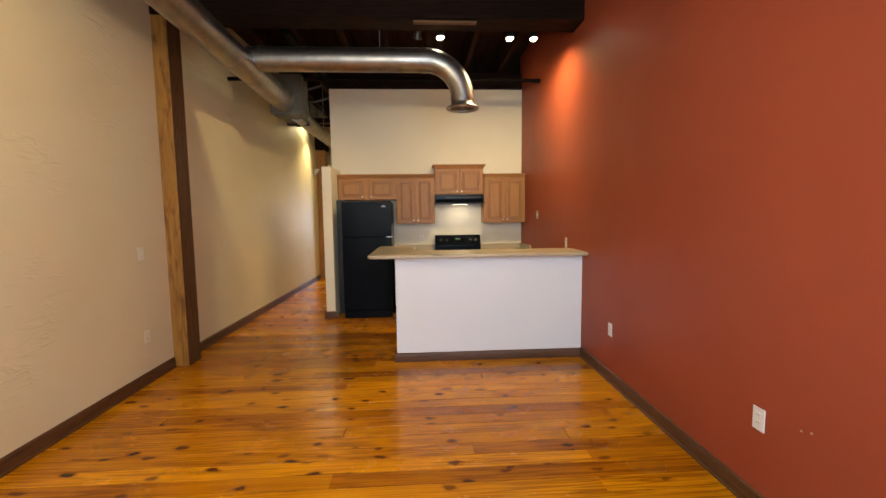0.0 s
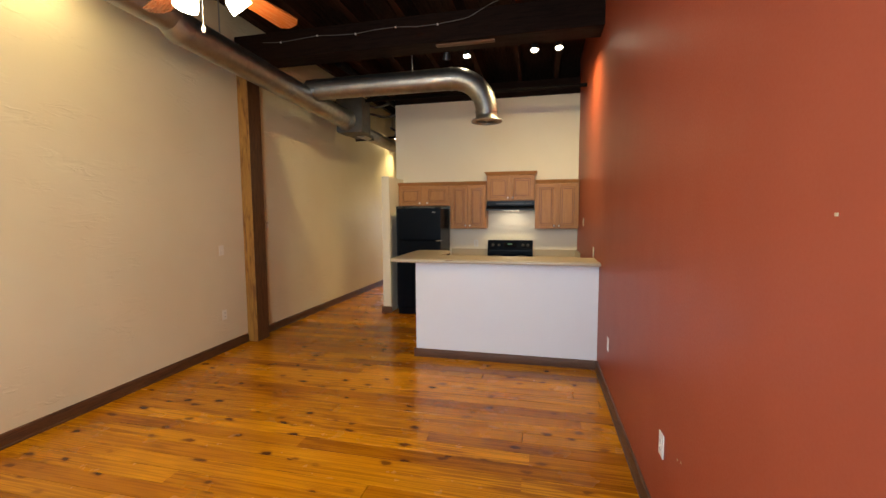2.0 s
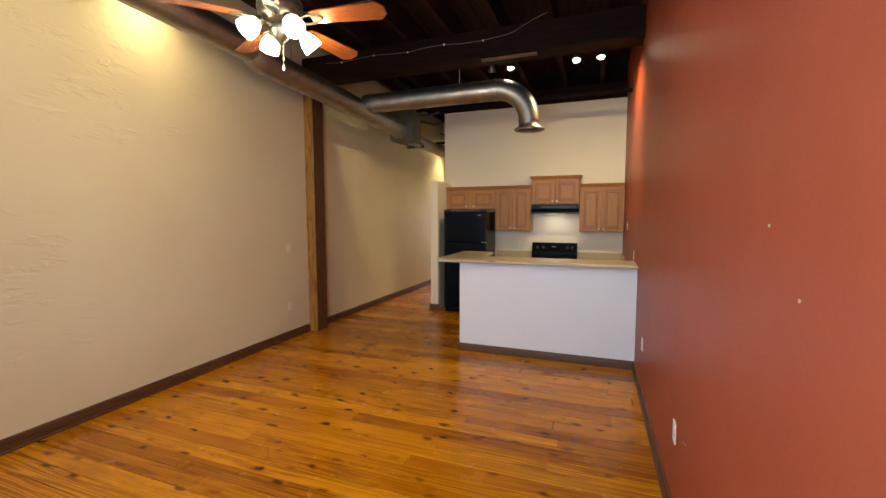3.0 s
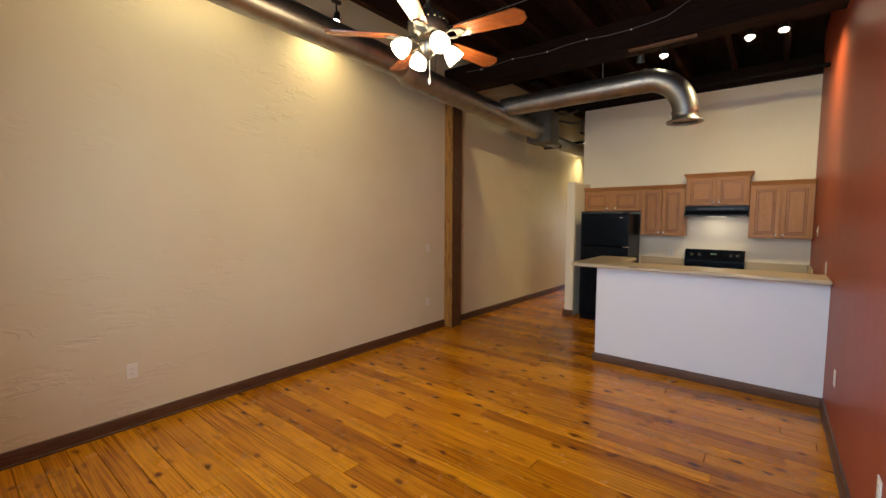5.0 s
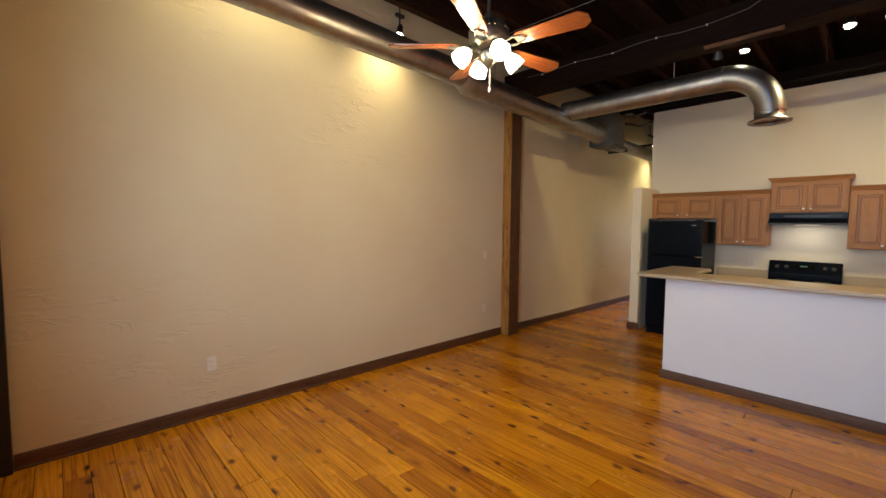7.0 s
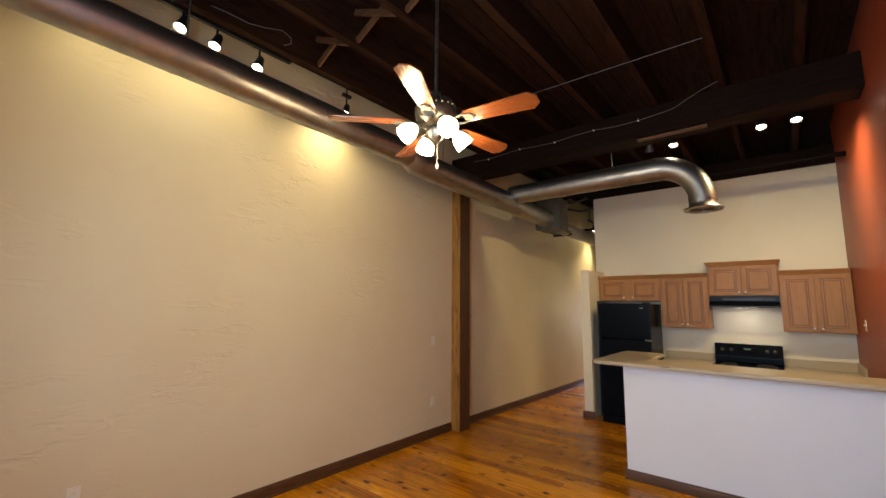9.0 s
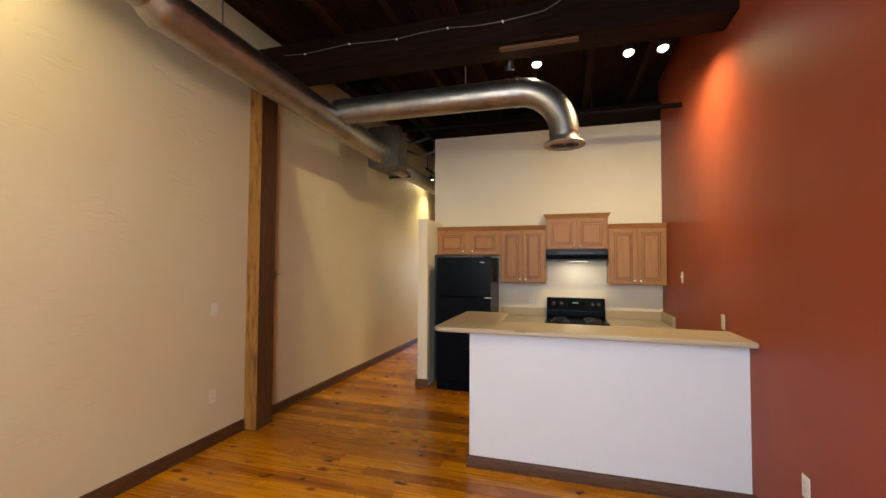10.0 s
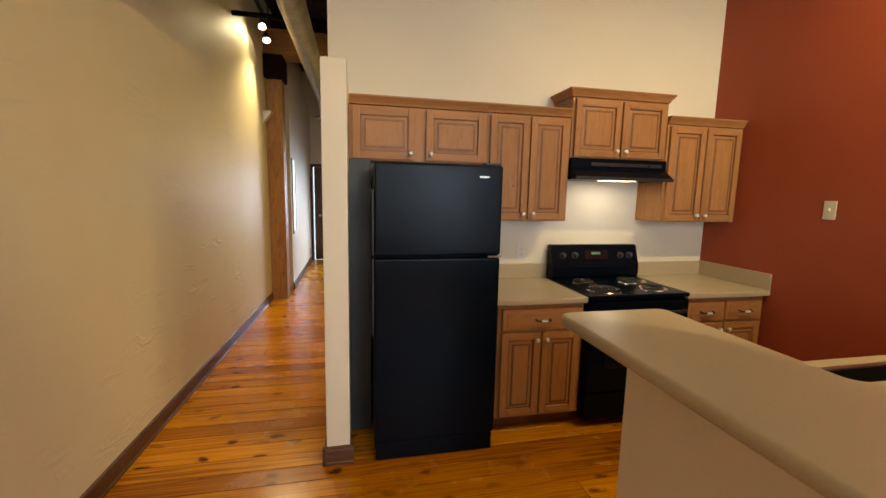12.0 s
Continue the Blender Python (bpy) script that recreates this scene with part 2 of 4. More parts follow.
M_BASE = wood("dark_stained_trim", (0.045, 0.017, 0.006), (0.13, 0.052, 0.018), "y", 0.46, 5)
M_BASEX = wood("dark_stained_trim_across", (0.045, 0.017, 0.006), (0.13, 0.052, 0.018), "x", 0.5, 5)
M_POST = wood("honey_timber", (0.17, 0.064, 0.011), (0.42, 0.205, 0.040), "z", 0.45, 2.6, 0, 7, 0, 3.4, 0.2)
# darker brown for every face of post_1 except its front
M_POSTDARK = wood("darker_brown_timber", (0.058, 0.023, 0.008), (0.140, 0.060, 0.019), "z", 0.5, 4, 0, 9, 0, 4.0)
M_JOIST = wood("dark_ceiling_timber", (0.010, 0.0034, 0.0014), (0.034, 0.0125, 0.005), "y", 0.8, 3)
bsdf(M_JOIST).inputs["Specular IOR Level"].default_value = 0.12
M_BEAM = wood("dark_beam_timber", (0.005, 0.0018, 0.0008), (0.014, 0.005, 0.002), "x", 0.7, 3)
bsdf(M_BEAM).inputs["Specular IOR Level"].default_value = 0.12
M_BRIDGE = wood("bridging_wood", (0.06, 0.025, 0.010), (0.16, 0.07, 0.026), "x", 0.6, 4)
M_TANPOST = wood("tan_post_timber", (0.28, 0.12, 0.030), (0.50, 0.25, 0.075), "z", 0.5, 4, 0, 9)
M_TAN = wood("tan_beam_wood", (0.24, 0.11, 0.04), (0.42, 0.21, 0.08), "x", 0.5, 4)
M_STEEL = mottled("galvanized_steel", (0.47, 0.47, 0.445), (0.33, 0.33, 0.31), 7, 0.40, 40, 0.05, 0.09, 1.0)
M_BOXSTEEL = mottled("dull_galvanized_steel", (0.125, 0.12, 0.11), (0.085, 0.08, 0.07), 6, 0.5, 40, 0.05, 0.08, 0.7)
M_CAB = wood("maple_cabinet", (0.335, 0.148, 0.054), (0.42, 0.197, 0.073), "z", 0.40, 5, 0.0, 8, 0.08, None, 0.16)
M_CABX = wood("maple_cabinet_rail", (0.335, 0.148, 0.054), (0.42, 0.197, 0.073), "x", 0.40, 5, 0.0, 8, 0.08, None, 0.16)
for cab in (M_CAB, M_CABX):
    bsdf(cab).inputs["Specular IOR Level"].default_value = 0.25
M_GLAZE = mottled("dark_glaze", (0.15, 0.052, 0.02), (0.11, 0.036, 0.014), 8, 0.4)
M_COUNTER = mottled("beige_laminate", (0.50, 0.405, 0.27), (0.48, 0.385, 0.255), 3, 0.32, 180, 0.03, 0.03)
M_BLACK = mottled("black_appliance_enamel", (0.0022, 0.0045, 0.009), (0.0018, 0.0038, 0.0075), 3, 0.25, 140, 0.05, 0.008)
bsdf(M_BLACK).inputs["Specular IOR Level"].default_value = 0.10
M_BLACKGLASS = material("black_glass", (0.006, 0.006, 0.007), 0.07)
M_BLACKPLASTIC = material("black_plastic", (0.014, 0.013, 0.013), 0.42)
M_CHROME = material("chrome", (0.75, 0.74, 0.72), 0.14, 1.0)
M_NICKEL = material("brushed_nickel", (0.55, 0.52, 0.47), 0.3, 1.0)
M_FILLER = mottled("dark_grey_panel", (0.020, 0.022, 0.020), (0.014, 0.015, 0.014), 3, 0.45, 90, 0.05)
M_PIPE = material("dull_black_pipe_paint", (0.005, 0.0035, 0.003), 0.7)
bsdf(M_PIPE).inputs["Specular IOR Level"].default_value = 0.08
M_COIL = mottled("dark_coil_metal", (0.03, 0.03, 0.03), (0.05, 0.045, 0.04), 20, 0.5, 80, 0.1, 0.08, 0.6)
M_CERAMIC = material("white_ceramic", (0.80, 0.77, 0.70), 0.2)
M_IVORY = material("ivory_plastic", (0.70, 0.64, 0.50), 0.35)
M_WALLPLATE = material("cream_plate_plastic", (0.80, 0.745, 0.61), 0.35)
M_WHITEPLASTIC = material("white_plastic", (0.78, 0.76, 0.70), 0.35)
M_SLOT = material("slot_shadow", (0.03, 0.027, 0.022), 0.6)
M_CABLE = material("grey_cable", (0.115, 0.11, 0.10), 0.6)
M_BLADE = wood("cherry_fan_blade", (0.17, 0.042, 0.012), (0.28, 0.080, 0.022), "x", 0.25, 5, 0.4)
M_PEWTER = mottled("pewter_fan_metal", (0.30, 0.27, 0.21), (0.15, 0.13, 0.10), 25, 0.32, 60, 0.1, 0.08, 0.9)
M_SHADE = glowing("lit_frosted_shade", (1.0, 0.87, 0.62), 12.0)
M_BULB = glowing("lit_spot_lens", (1.0, 0.90, 0.68), 30.0)
M_HOODLENS = glowing("lit_hood_lens", (1.0, 0.9, 0.7), 2.5)
M_DISPLAY = glowing("range_clock_display", (0.06, 0.15, 0.09), 0.04)
M_DOOR = wood("brown_panel_door", (0.06, 0.022, 0.01), (0.14, 0.055, 0.024), "z", 0.4, 5)
M_SINK = material("stainless_sink", (0.5, 0.5, 0.5), 0.3, 1.0)
M_GLASS = material("window_glass", (1, 1, 1), 0.02)
bsdf(M_GLASS).inputs["Transmission Weight"].default_value = 1.0
M_OUTSIDE = glowing("bright_outdoors", (0.62, 0.80, 0.90), 0.9)


# ---- mesh helpers ----
def box(bm, x0, y0, z0, x1, y1, z1, bevel=0.0, mat=0):
    m = Matrix.Translation(((x0 + x1) / 2, (y0 + y1) / 2, (z0 + z1) / 2)) @ Matrix.Diagonal((abs(x1 - x0), abs(y1 - y0), abs(z1 - z0), 1))
    r = bmesh.ops.create_cube(bm, size=1, matrix=m)
    faces = {f for v in r["verts"] for f in v.link_faces}
    for f in faces:
        f.material_index = mat
    if bevel:
        edges = {e for v in r["verts"] for e in v.link_edges}
        out = bmesh.ops.bevel(bm, geom=list(edges), offset=bevel, segments=2, profile=0.5, affect="EDGES", clamp_overlap=True)
        for f in out["faces"]:
            f.material_index = mat
    return bm


def boxed(x0, y0, z0, x1, y1, z1, bevel=0.0):
    return box(bmesh.new(), x0, y0, z0, x1, y1, z1, bevel)


def rod(bm, a, b, r0, r1=None, n=20, caps=True):
    a, b = Vector(a), Vector(b)
    d = b - a
    m = Matrix.Translation((a + b) / 2) @ d.to_track_quat("Z", "Y").to_matrix().to_4x4()
    bmesh.ops.create_cone(bm, cap_ends=caps, segments=n, radius1=r0, radius2=r0 if r1 is None else r1, depth=d.length, matrix=m)
    return bm


def rodded(a, b, r0, r1=None, n=20):
    return rod(bmesh.new(), a, b, r0, r1, n)


def sweep(bm, pts, r, n=20, closed_ends=True):
    """A round tube along points; r: one radius, or one for each point."""
    pts = [Vector(p) for p in pts]
    rs = r if isinstance(r, (list, tuple)) else [r] * len(pts)
    rings, ref = [], None
    for i, p in enumerate(pts):
        t = (pts[min(i + 1, len(pts) - 1)] - pts[max(i - 1, 0)]).normalized()
        if ref is None:
            ref = t.orthogonal().normalized()
        u = (ref - t * ref.dot(t)).normalized()
        ref, w = u, t.cross(u)
        rings.append([bm.verts.new(p + rs[i] * (math.cos(k * math.tau / n) * u + math.sin(k * math.tau / n) * w)) for k in range(n)])
    for a, b in zip(rings, rings[1:]):
        for k in range(n):
            bm.faces.new((a[k], a[(k + 1) % n], b[(k + 1) % n], b[k]))
    if closed_ends:
        bm.faces.new(rings[0][::-1])
        bm.faces.new(rings[-1])
    return bm


def lathe(bm, profile, m=Matrix(), n=28):
    """A turned shape: profile of (radius, height), about z, set by m."""
    rings = []
    for r, z in profile:
        rings.append([bm.verts.new(m @ Vector((r * math.cos(k * math.tau / n), r * math.sin(k * math.tau / n), z))) for k in range(n)] if r > 1e-5 else [bm.verts.new(m @ Vector((0, 0, z)))])
    for a, b in zip(rings, rings[1:]):
        for k in range(n):
            q = [a[k % len(a)], a[(k + 1) % len(a)], b[(k + 1) % len(b)], b[k % len(b)]]
            q = list(dict.fromkeys(q))
            if len(q) > 2:
                bm.faces.new(q)
    return bm


def prism(bm, outline, axis, lo, hi):
    """An outline of (u, v) drawn along an axis: x uses (y, z), y uses (x, z), z uses (x, y)."""
    def at(u, v, w):
        return {"x": (w, u, v), "y": (u, w, v), "z": (u, v, w)}[axis]
    a = [bm.verts.new(at(u, v, lo)) for u, v in outline]
    b = [bm.verts.new(at(u, v, hi)) for u, v in outline]
    for i in range(len(a)):
        j = (i + 1) % len(a)
        bm.faces.new((a[i], a[j], b[j], b[i]))
    bm.faces.new(a[::-1])
    bm.faces.new(b)
    bmesh.ops.recalc_face_normals(bm, faces=bm.faces)
    return bm


def rounded_slab(corners, z0, z1, top_r, low_r, n=8):
    """A slab with rounded corners (x, y, radius), counter-clockwise, and a rounded upper and lower edge."""
    arcs = []
    for i, (x, y, r) in enumerate(corners):
        p, a, b = Vector((x, y)), Vector(corners[i - 1][:2]), Vector(corners[(i + 1) % len(corners)][:2])
        d0, d1 = (a - p).normalized(), (b - p).normalized()
        convex = (p - a).cross(b - p) > 0
        half = d0.angle(d1) / 2
        c = p + (d0 + d1).normalized() * (r / math.sin(half))
        s = p + d0 * (r / math.tan(half)) - c
        e = p + d1 * (r / math.tan(half)) - c
        turn = s.angle_signed(e)
        arcs.append((c, s.normalized(), -turn, r, convex))
    def ring(bm, inset, z):
        out = []
        for c, s, turn, r, convex in arcs:
            rr = r - inset if convex else r + inset
            for k in range(n + 1):
                q = Matrix.Rotation(turn * k / n, 2) @ s
                out.append(bm.verts.new((c.x + q.x * rr, c.y + q.y * rr, z)))
        return out
    bm, steps = bmesh.new(), []
    for k in range(6):
        a = radians(90 * k / 5)
        steps.append((low_r * (1 - math.sin(a)), z0 + low_r * (1 - math.cos(a))))
    for k in range(9):
        a = radians(90 * k / 8)
        steps.append((top_r * (1 - math.cos(a)), z1 - top_r * (1 - math.sin(a))))
    rings = [ring(bm, *s) for s in steps]
    for u, v in zip(rings, rings[1:]):
        for i in range(len(u)):
            j = (i + 1) % len(u)
            bm.faces.new((u[i], u[j], v[j], v[i]))
    bm.faces.new(rings[0][::-1])
    bm.faces.new(rings[-1])
    return bm


def weigh_normals(me, limit):
    """Large faces keep their own flatness; small bevels take the turn."""
    near = [[] for _ in me.vertices]
    for p in me.polygons:
        for v in p.vertices:
            near[v].append(p.index)
    faces = [(p.normal.copy(), p.area) for p in me.polygons]
    out = []
    for p in me.polygons:
        for v in p.vertices:
            s = Vector((0, 0, 0))
            for q in near[v]:
                if faces[q][0].dot(p.normal) > limit:
                    s += faces[q][0] * faces[q][1]
            out.append(s.normalized() if s.length > 0 else p.normal.copy())
    me.normals_split_custom_set(out)


def mesh_of(name, bm, mats, smooth=True):
    bmesh.ops.recalc_face_normals(bm, faces=bm.faces)
    me = bpy.data.meshes.new(name)
    bm.to_mesh(me)
    bm.free()
    for m in mats if isinstance(mats, (list, tuple)) else [mats]:
        me.materials.append(m)
    if smooth:
        me.shade_smooth()
        me.set_sharp_from_angle(angle=radians(35))
        weigh_normals(me, math.cos(radians(35)))
    return me


def part(name, bm, mats, parent, label=""):
    ob = new(name, mesh_of(name, bm, mats))
    ob.parent = parent
    if label:
        tagged(ob, label)
    return ob


def thing(name, bm, mats, label, category, group=""):
    return tagged(new(name, mesh_of(name, bm, mats)), label, category, group)


def setting(name, bm, mats, label, category):
    return tagged(new(name, mesh_of(name, bm, mats)), label, category, kind="structure")


def base(name, place, label, category, group=""):
    ob = tagged(new(name), label, category, group)
    ob.matrix_world = Matrix.Translation(place)
    ob.empty_display_size = 0.1
    return ob


def under(name, bm, mats, parent, label="", top=None):
    """A part whose mesh was drawn in world metres."""
    bm.transform(Matrix.Translation(-(top or parent).location))
    return part(name, bm, mats, parent, label)

# ---- structure ----
T = 0.12
setting("subfloor", box(boxed(XL - T, YF - T, -0.16, XR + T, 10.28, -0.024), XL - T, 10.281, -0.16, 3.3, YE + T, -0.024), M_GAP, "dark subfloor under the pine boards", "floor")
setting("wall_left", boxed(XL - T, YF - T, -0.16, XL, 4.3, ZD + 0.1), M_PLASTER, "cream trowelled plaster wall with rough ridges", "wall")
setting("wall_hall_left", prism(bmesh.new(), [(XL - T, 4.301), (XL, 4.301), (hall_x(YE + T), YE + T), (XL - T, YE + T)], "z", -0.16, ZD + 0.1), M_PLASTER, "cream trowelled plaster wall along the hall", "wall")
setting("wall_red", boxed(XR, YF - T, -0.16, XR + T, YB + T, ZD + 0.1), M_RED, "brick-red painted plaster wall with soft gloss", "wall")
setting("wall_kitchen", boxed(-1.165, YB, -0.16, XR, YB + T, 3.485), M_CREAM, "cream painted wall behind the kitchen cabinets", "wall")
setting("wall_hall_right", boxed(-1.165, YB + T, -0.16, -1.045, 10.4, 3.485), M_CREAM, "cream painted hall wall", "wall")
setting("wall_far_side", boxed(-1.045, 10.28, -0.16, 3.3, 10.4, ZD + 0.1), M_CREAM, "cream painted wall beyond the hall", "wall")
setting("wall_far_right", boxed(3.18, 10.4, -0.16, 3.3, YE, ZD + 0.1), M_CREAM, "cream painted wall of the far room", "wall")
setting("wall_furred", boxed(hall_x(10.32) - 0.05, 10.32, -0.16, -1.95, YE, 3.3), M_CREAM, "smooth cream wall beyond the second post", "wall")

# front wall with two tall windows behind the walk
bm = bmesh.new()
WIN = [(-1.75, -0.35), (0.25, 1.65)]
edges = [XL] + [v for w in WIN for v in w] + [XR]
for a, b in zip(edges[0::2], edges[1::2]):
    box(bm, a, YF - T, -0.16, b, YF, ZD + 0.1)
for a, b in WIN:
    box(bm, a, YF - T, -0.16, b, YF, 0.8)
    box(bm, a, YF - T, 3.1, b, YF, ZD + 0.1)
setting("wall_front", bm, M_PLASTER, "cream plaster wall with two tall windows", "wall")


def window(name, x0, x1, z0, z1, y, inward, label):
    w = setting(name, boxed(x0 - 0.06, min(y, y + inward * 0.05), z0 - 0.05, x1 + 0.06, max(y, y + inward * 0.05), z0), M_BASEX, label, "window")
    frame_bm = bmesh.new()
    yb, yc = y - inward * 0.09, y - inward * 0.03
    for a, b, c, d in ((x0, z0, x0 + 0.05, z1), (x1 - 0.05, z0, x1, z1), (x0 + 0.05, z1 - 0.05, x1 - 0.05, z1), (x0 + 0.05, z0, x1 - 0.05, z0 + 0.05)):
        box(frame_bm, a, min(yb, yc), b, c, max(yb, yc), d)
    part("window_frame", frame_bm, M_BASE, w)
    zm, xm = (z0 + z1) / 2, (x0 + x1) / 2
    bar = bmesh.new()
    box(bar, x0 + 0.05, min(yb, yc), zm - 0.02, x1 - 0.05, max(yb, yc), zm + 0.02)
    part("meeting_rail", bar, M_BASEX, w)
    for za, zb in ((z0 + 0.05, zm - 0.02), (zm + 0.02, z1 - 0.05)):
        p = part("pane", boxed(x0 + 0.05, y - inward * 0.064, za, x1 - 0.05, y - inward * 0.058, zb), M_GLASS, w)
        p.visible_shadow = False
    return w


window("window_1", *WIN[0], 0.8, 3.1, YF, 1, "tall dark-framed window letting in daylight")
window("window_2", *WIN[1], 0.8, 3.1, YF, 1, "tall dark-framed window letting in daylight")

# far end wall with a door opening and a window
bm = bmesh.new()
box(bm, XL, YE, -0.16, -1.90, YE + T, ZD + 0.1)
box(bm, -1.90, YE, 2.06, -1.02, YE + T, ZD + 0.1)
box(bm, -1.02, YE, -0.16, -0.8, YE + T, ZD + 0.1)
box(bm, -0.8, YE, -0.16, 0.4, YE + T, 0.8)
box(bm, -0.8, YE, 2.6, 0.4, YE + T, ZD + 0.1)
box(bm, 0.4, YE, -0.16, 3.3, YE + T, ZD + 0.1)
setting("wall_end", bm, M_CREAM, "cream end wall with a door and a window", "wall")
window("window_3", -0.8, 0.4, 0.8, 2.6, YE, -1, "dark-framed window in the end wall")
window_side = setting("window_4", boxed(-1.96, 10.40, 0.86, -1.925, 10.70, 0.90), M_CREAM, "bright window beyond the second post", "window")
part("pane", boxed(-1.948, 10.43, 0.92, -1.940, 10.67, 2.0), M_OUTSIDE, window_side, "pane full of green daylight")
fb = bmesh.new()
for a, b, c, d in ((10.40, 0.90, 10.43, 2.03), (10.67, 0.90, 10.70, 2.03), (10.43, 2.0, 10.67, 2.03), (10.43, 1.45, 10.67, 1.47)):
    box(fb, -1.955, a, b, -1.928, c, d)
part("window_frame", fb, M_CREAM, window_side)

# ceiling: deck and joists in one mesh
bm = bmesh.new()
box(bm, XL - T, YF - T, ZD, 3.3, YE + T, ZD + 0.1)
JOISTS = [-1.79, -1.25, -0.70, -0.17, 0.39, 0.97, 1.52]
for x in JOISTS:
    for y0, y1 in ((YF, 4.22), (4.22, 9.83), (9.83, YE)):
        box(bm, x - 0.032, y0 + 0.004, ZJ, x + 0.032, y1 - 0.004, ZD - 0.002)
for k in range(int((XR - XL) / 0.17)):
    x = XL + 0.17 * k
    box(bm, x + 0.004, YF, ZD - 0.012, x + 0.166, 10, ZD - 0.001)
tagged(new("ceiling", mesh_of("ceiling", bm, M_JOIST, False)), "dark stained plank ceiling on open timber joists", "ceiling", kind="structure")

setting("beam_main", boxed(XL, 4.07, ZB, XR, 4.37, ZJ, 0.008), M_BEAM, "heavy dark timber beam across the room", "beam")
setting("beam_kitchen_wall", boxed(-1.165, YB - 0.02, 3.489, XR, YB + 0.16, ZJ, 0.006), M_BEAM, "dark timber plate above the kitchen wall", "beam")
setting("beam_hall", boxed(XL, 9.68, 3.30, 3.3, 9.98, 3.62, 0.008), M_TAN, "tan timber beam across the hall", "beam")
setting("beam_hall_top", boxed(XL, 9.68, 3.624, 3.3, 9.98, ZJ, 0.004), M_BEAM, "dark packing above the hall beam", "beam")

# crossed bridging between joists
def bridging(y, a, b):
    bm = bmesh.new()
    for s in (0, 1):
        z0, z1 = (ZJ + 0.03, ZD - 0.04) if s else (ZD - 0.04, ZJ + 0.03)
        p, q = Vector((a + 0.034, y + 0.03 * s, z0)), Vector((b - 0.034, y + 0.03 * s, z1))
        d = q - p
        m = Matrix.Translation((p + q) / 2) @ d.to_track_quat("X", "Z").to_matrix().to_4x4() @ Matrix.Diagonal((d.length, 0.022, 0.05, 1))
        bmesh.ops.create_cube(bm, size=1, matrix=m)
    return thing("joist_bridging", bm, M_BRIDGE, "crossed wooden bridging nailed between ceiling joists", "bridging", "joist bridging")


for y in (1.45,):
    for a, b in zip(JOISTS[0:3], JOISTS[1:4]):
        bridging(y, a, b)


def post(name, y0, y1, x0, x1, top, mats, label):
    bm = bmesh.new()
    box(bm, x0, y0, 0.0, x1, y1, top, 0.008)
    # the -y face takes the first material, all other faces the second
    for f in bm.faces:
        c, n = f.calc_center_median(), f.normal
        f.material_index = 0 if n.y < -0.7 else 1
    ob = new(name, mesh_of(name, bm, mats))
    return tagged(ob, label, "post", kind="structure")


post("post_1", 4.08, 4.31, XL, -2.147, ZB, [M_POST, M_POSTDARK], "timber post, honey front and darker brown sides")
post("post_2", 9.72, 9.95, hall_x(9.72), -1.945, 3.0, [M_TANPOST, M_TANPOST], "honey timber post at the hall wall")
setting("post_capital", boxed(hall_x(9.62), 9.64, 3.004, -1.915, 10.03, 3.296, 0.01), M_BEAM, "dark timber block on top of the hall post", "capital")

# partition beside the refrigerator
setting("wall_partition", boxed(-1.165, 5.89, 0, -1.035, YB, 2.205, 0.006), M_CREAM, "cream half-height partition beside the refrigerator", "wall")


def skirting(name, outline_axis, lo, hi, at, sign, label="dark stained moulded wooden baseboard"):
    """A moulded baseboard along x or y; sign: the side that it faces."""
    o = [(0, 0), (0.022, 0), (0.022, 0.012), (0.016, 0.018), (0.016, 0.075), (0.010, 0.085), (0.010, 0.097), (0, 0.105)]
    bm = bmesh.new()
    prism(bm, [(at + sign * u, v) for u, v in o], outline_axis, lo, hi)
    return setting(name, bm, M_BASE if outline_axis == "y" else M_BASEX, label, "baseboard")


skirting("baseboard_left", "y", -0.93, 4.078, XL, 1)
hall_board = skirting("baseboard_hall_left", "y", 4.312, 9.718, XL, 1)
for v in hall_board.data.vertices:
    v.co.x += hall_x(v.co.y) - XL
skirting("baseboard_red", "y", YF, 3.998, XR, -1)
skirting("baseboard_red_kitchen", "y", 4.9, 5.98, XR, -1)
skirting("baseboard_partition_end", "x", -1.187, -1.013, 5.89, -1)
skirting("baseboard_partition_hall", "y", 5.868, 10.3, -1.165, -1)
skirting("baseboard_far", "y", 10.32, YE, -1.95, 1)
skirting("trim_front_left", "x", XL, XR, YF, 1)
setting("window_casing", boxed(XL + 0.001, YF + 0.024, 0, XL + 0.06, -0.935, ZJ - 0.002, 0.006), M_BLACKPLASTIC, "dark upright casing at the front corner", "casing")

# the far door, ajar
door = setting("door_1", boxed(-1.96, YE - 0.02, 0, -1.90, YE + 0.02, 2.12), M_DOOR, "brown panelled door standing ajar", "door")
part("casing", boxed(-1.02, YE - 0.02, 0, -0.95, YE + 0.02, 2.12), M_DOOR, door)
part("head_casing", boxed(-1.90, YE - 0.02, 2.06, -1.02, YE + 0.02, 2.12), M_DOOR, door)
leaf = bmesh.new()
box(leaf, -1.875, YE + 0.03, 0.012, -1.021, YE + 0.07, 2.056, 0.004)
part("door_leaf", leaf, M_DOOR, door)
for z0, z1 in ((0.25, 0.95), (1.1, 1.85)):
    for x0, x1 in ((-1.74, -1.47), (-1.38, -1.12)):
        part("panel", boxed(x0, YE + 0.015, z0, x1, YE + 0.03, z1, 0.008), M_DOOR, door)
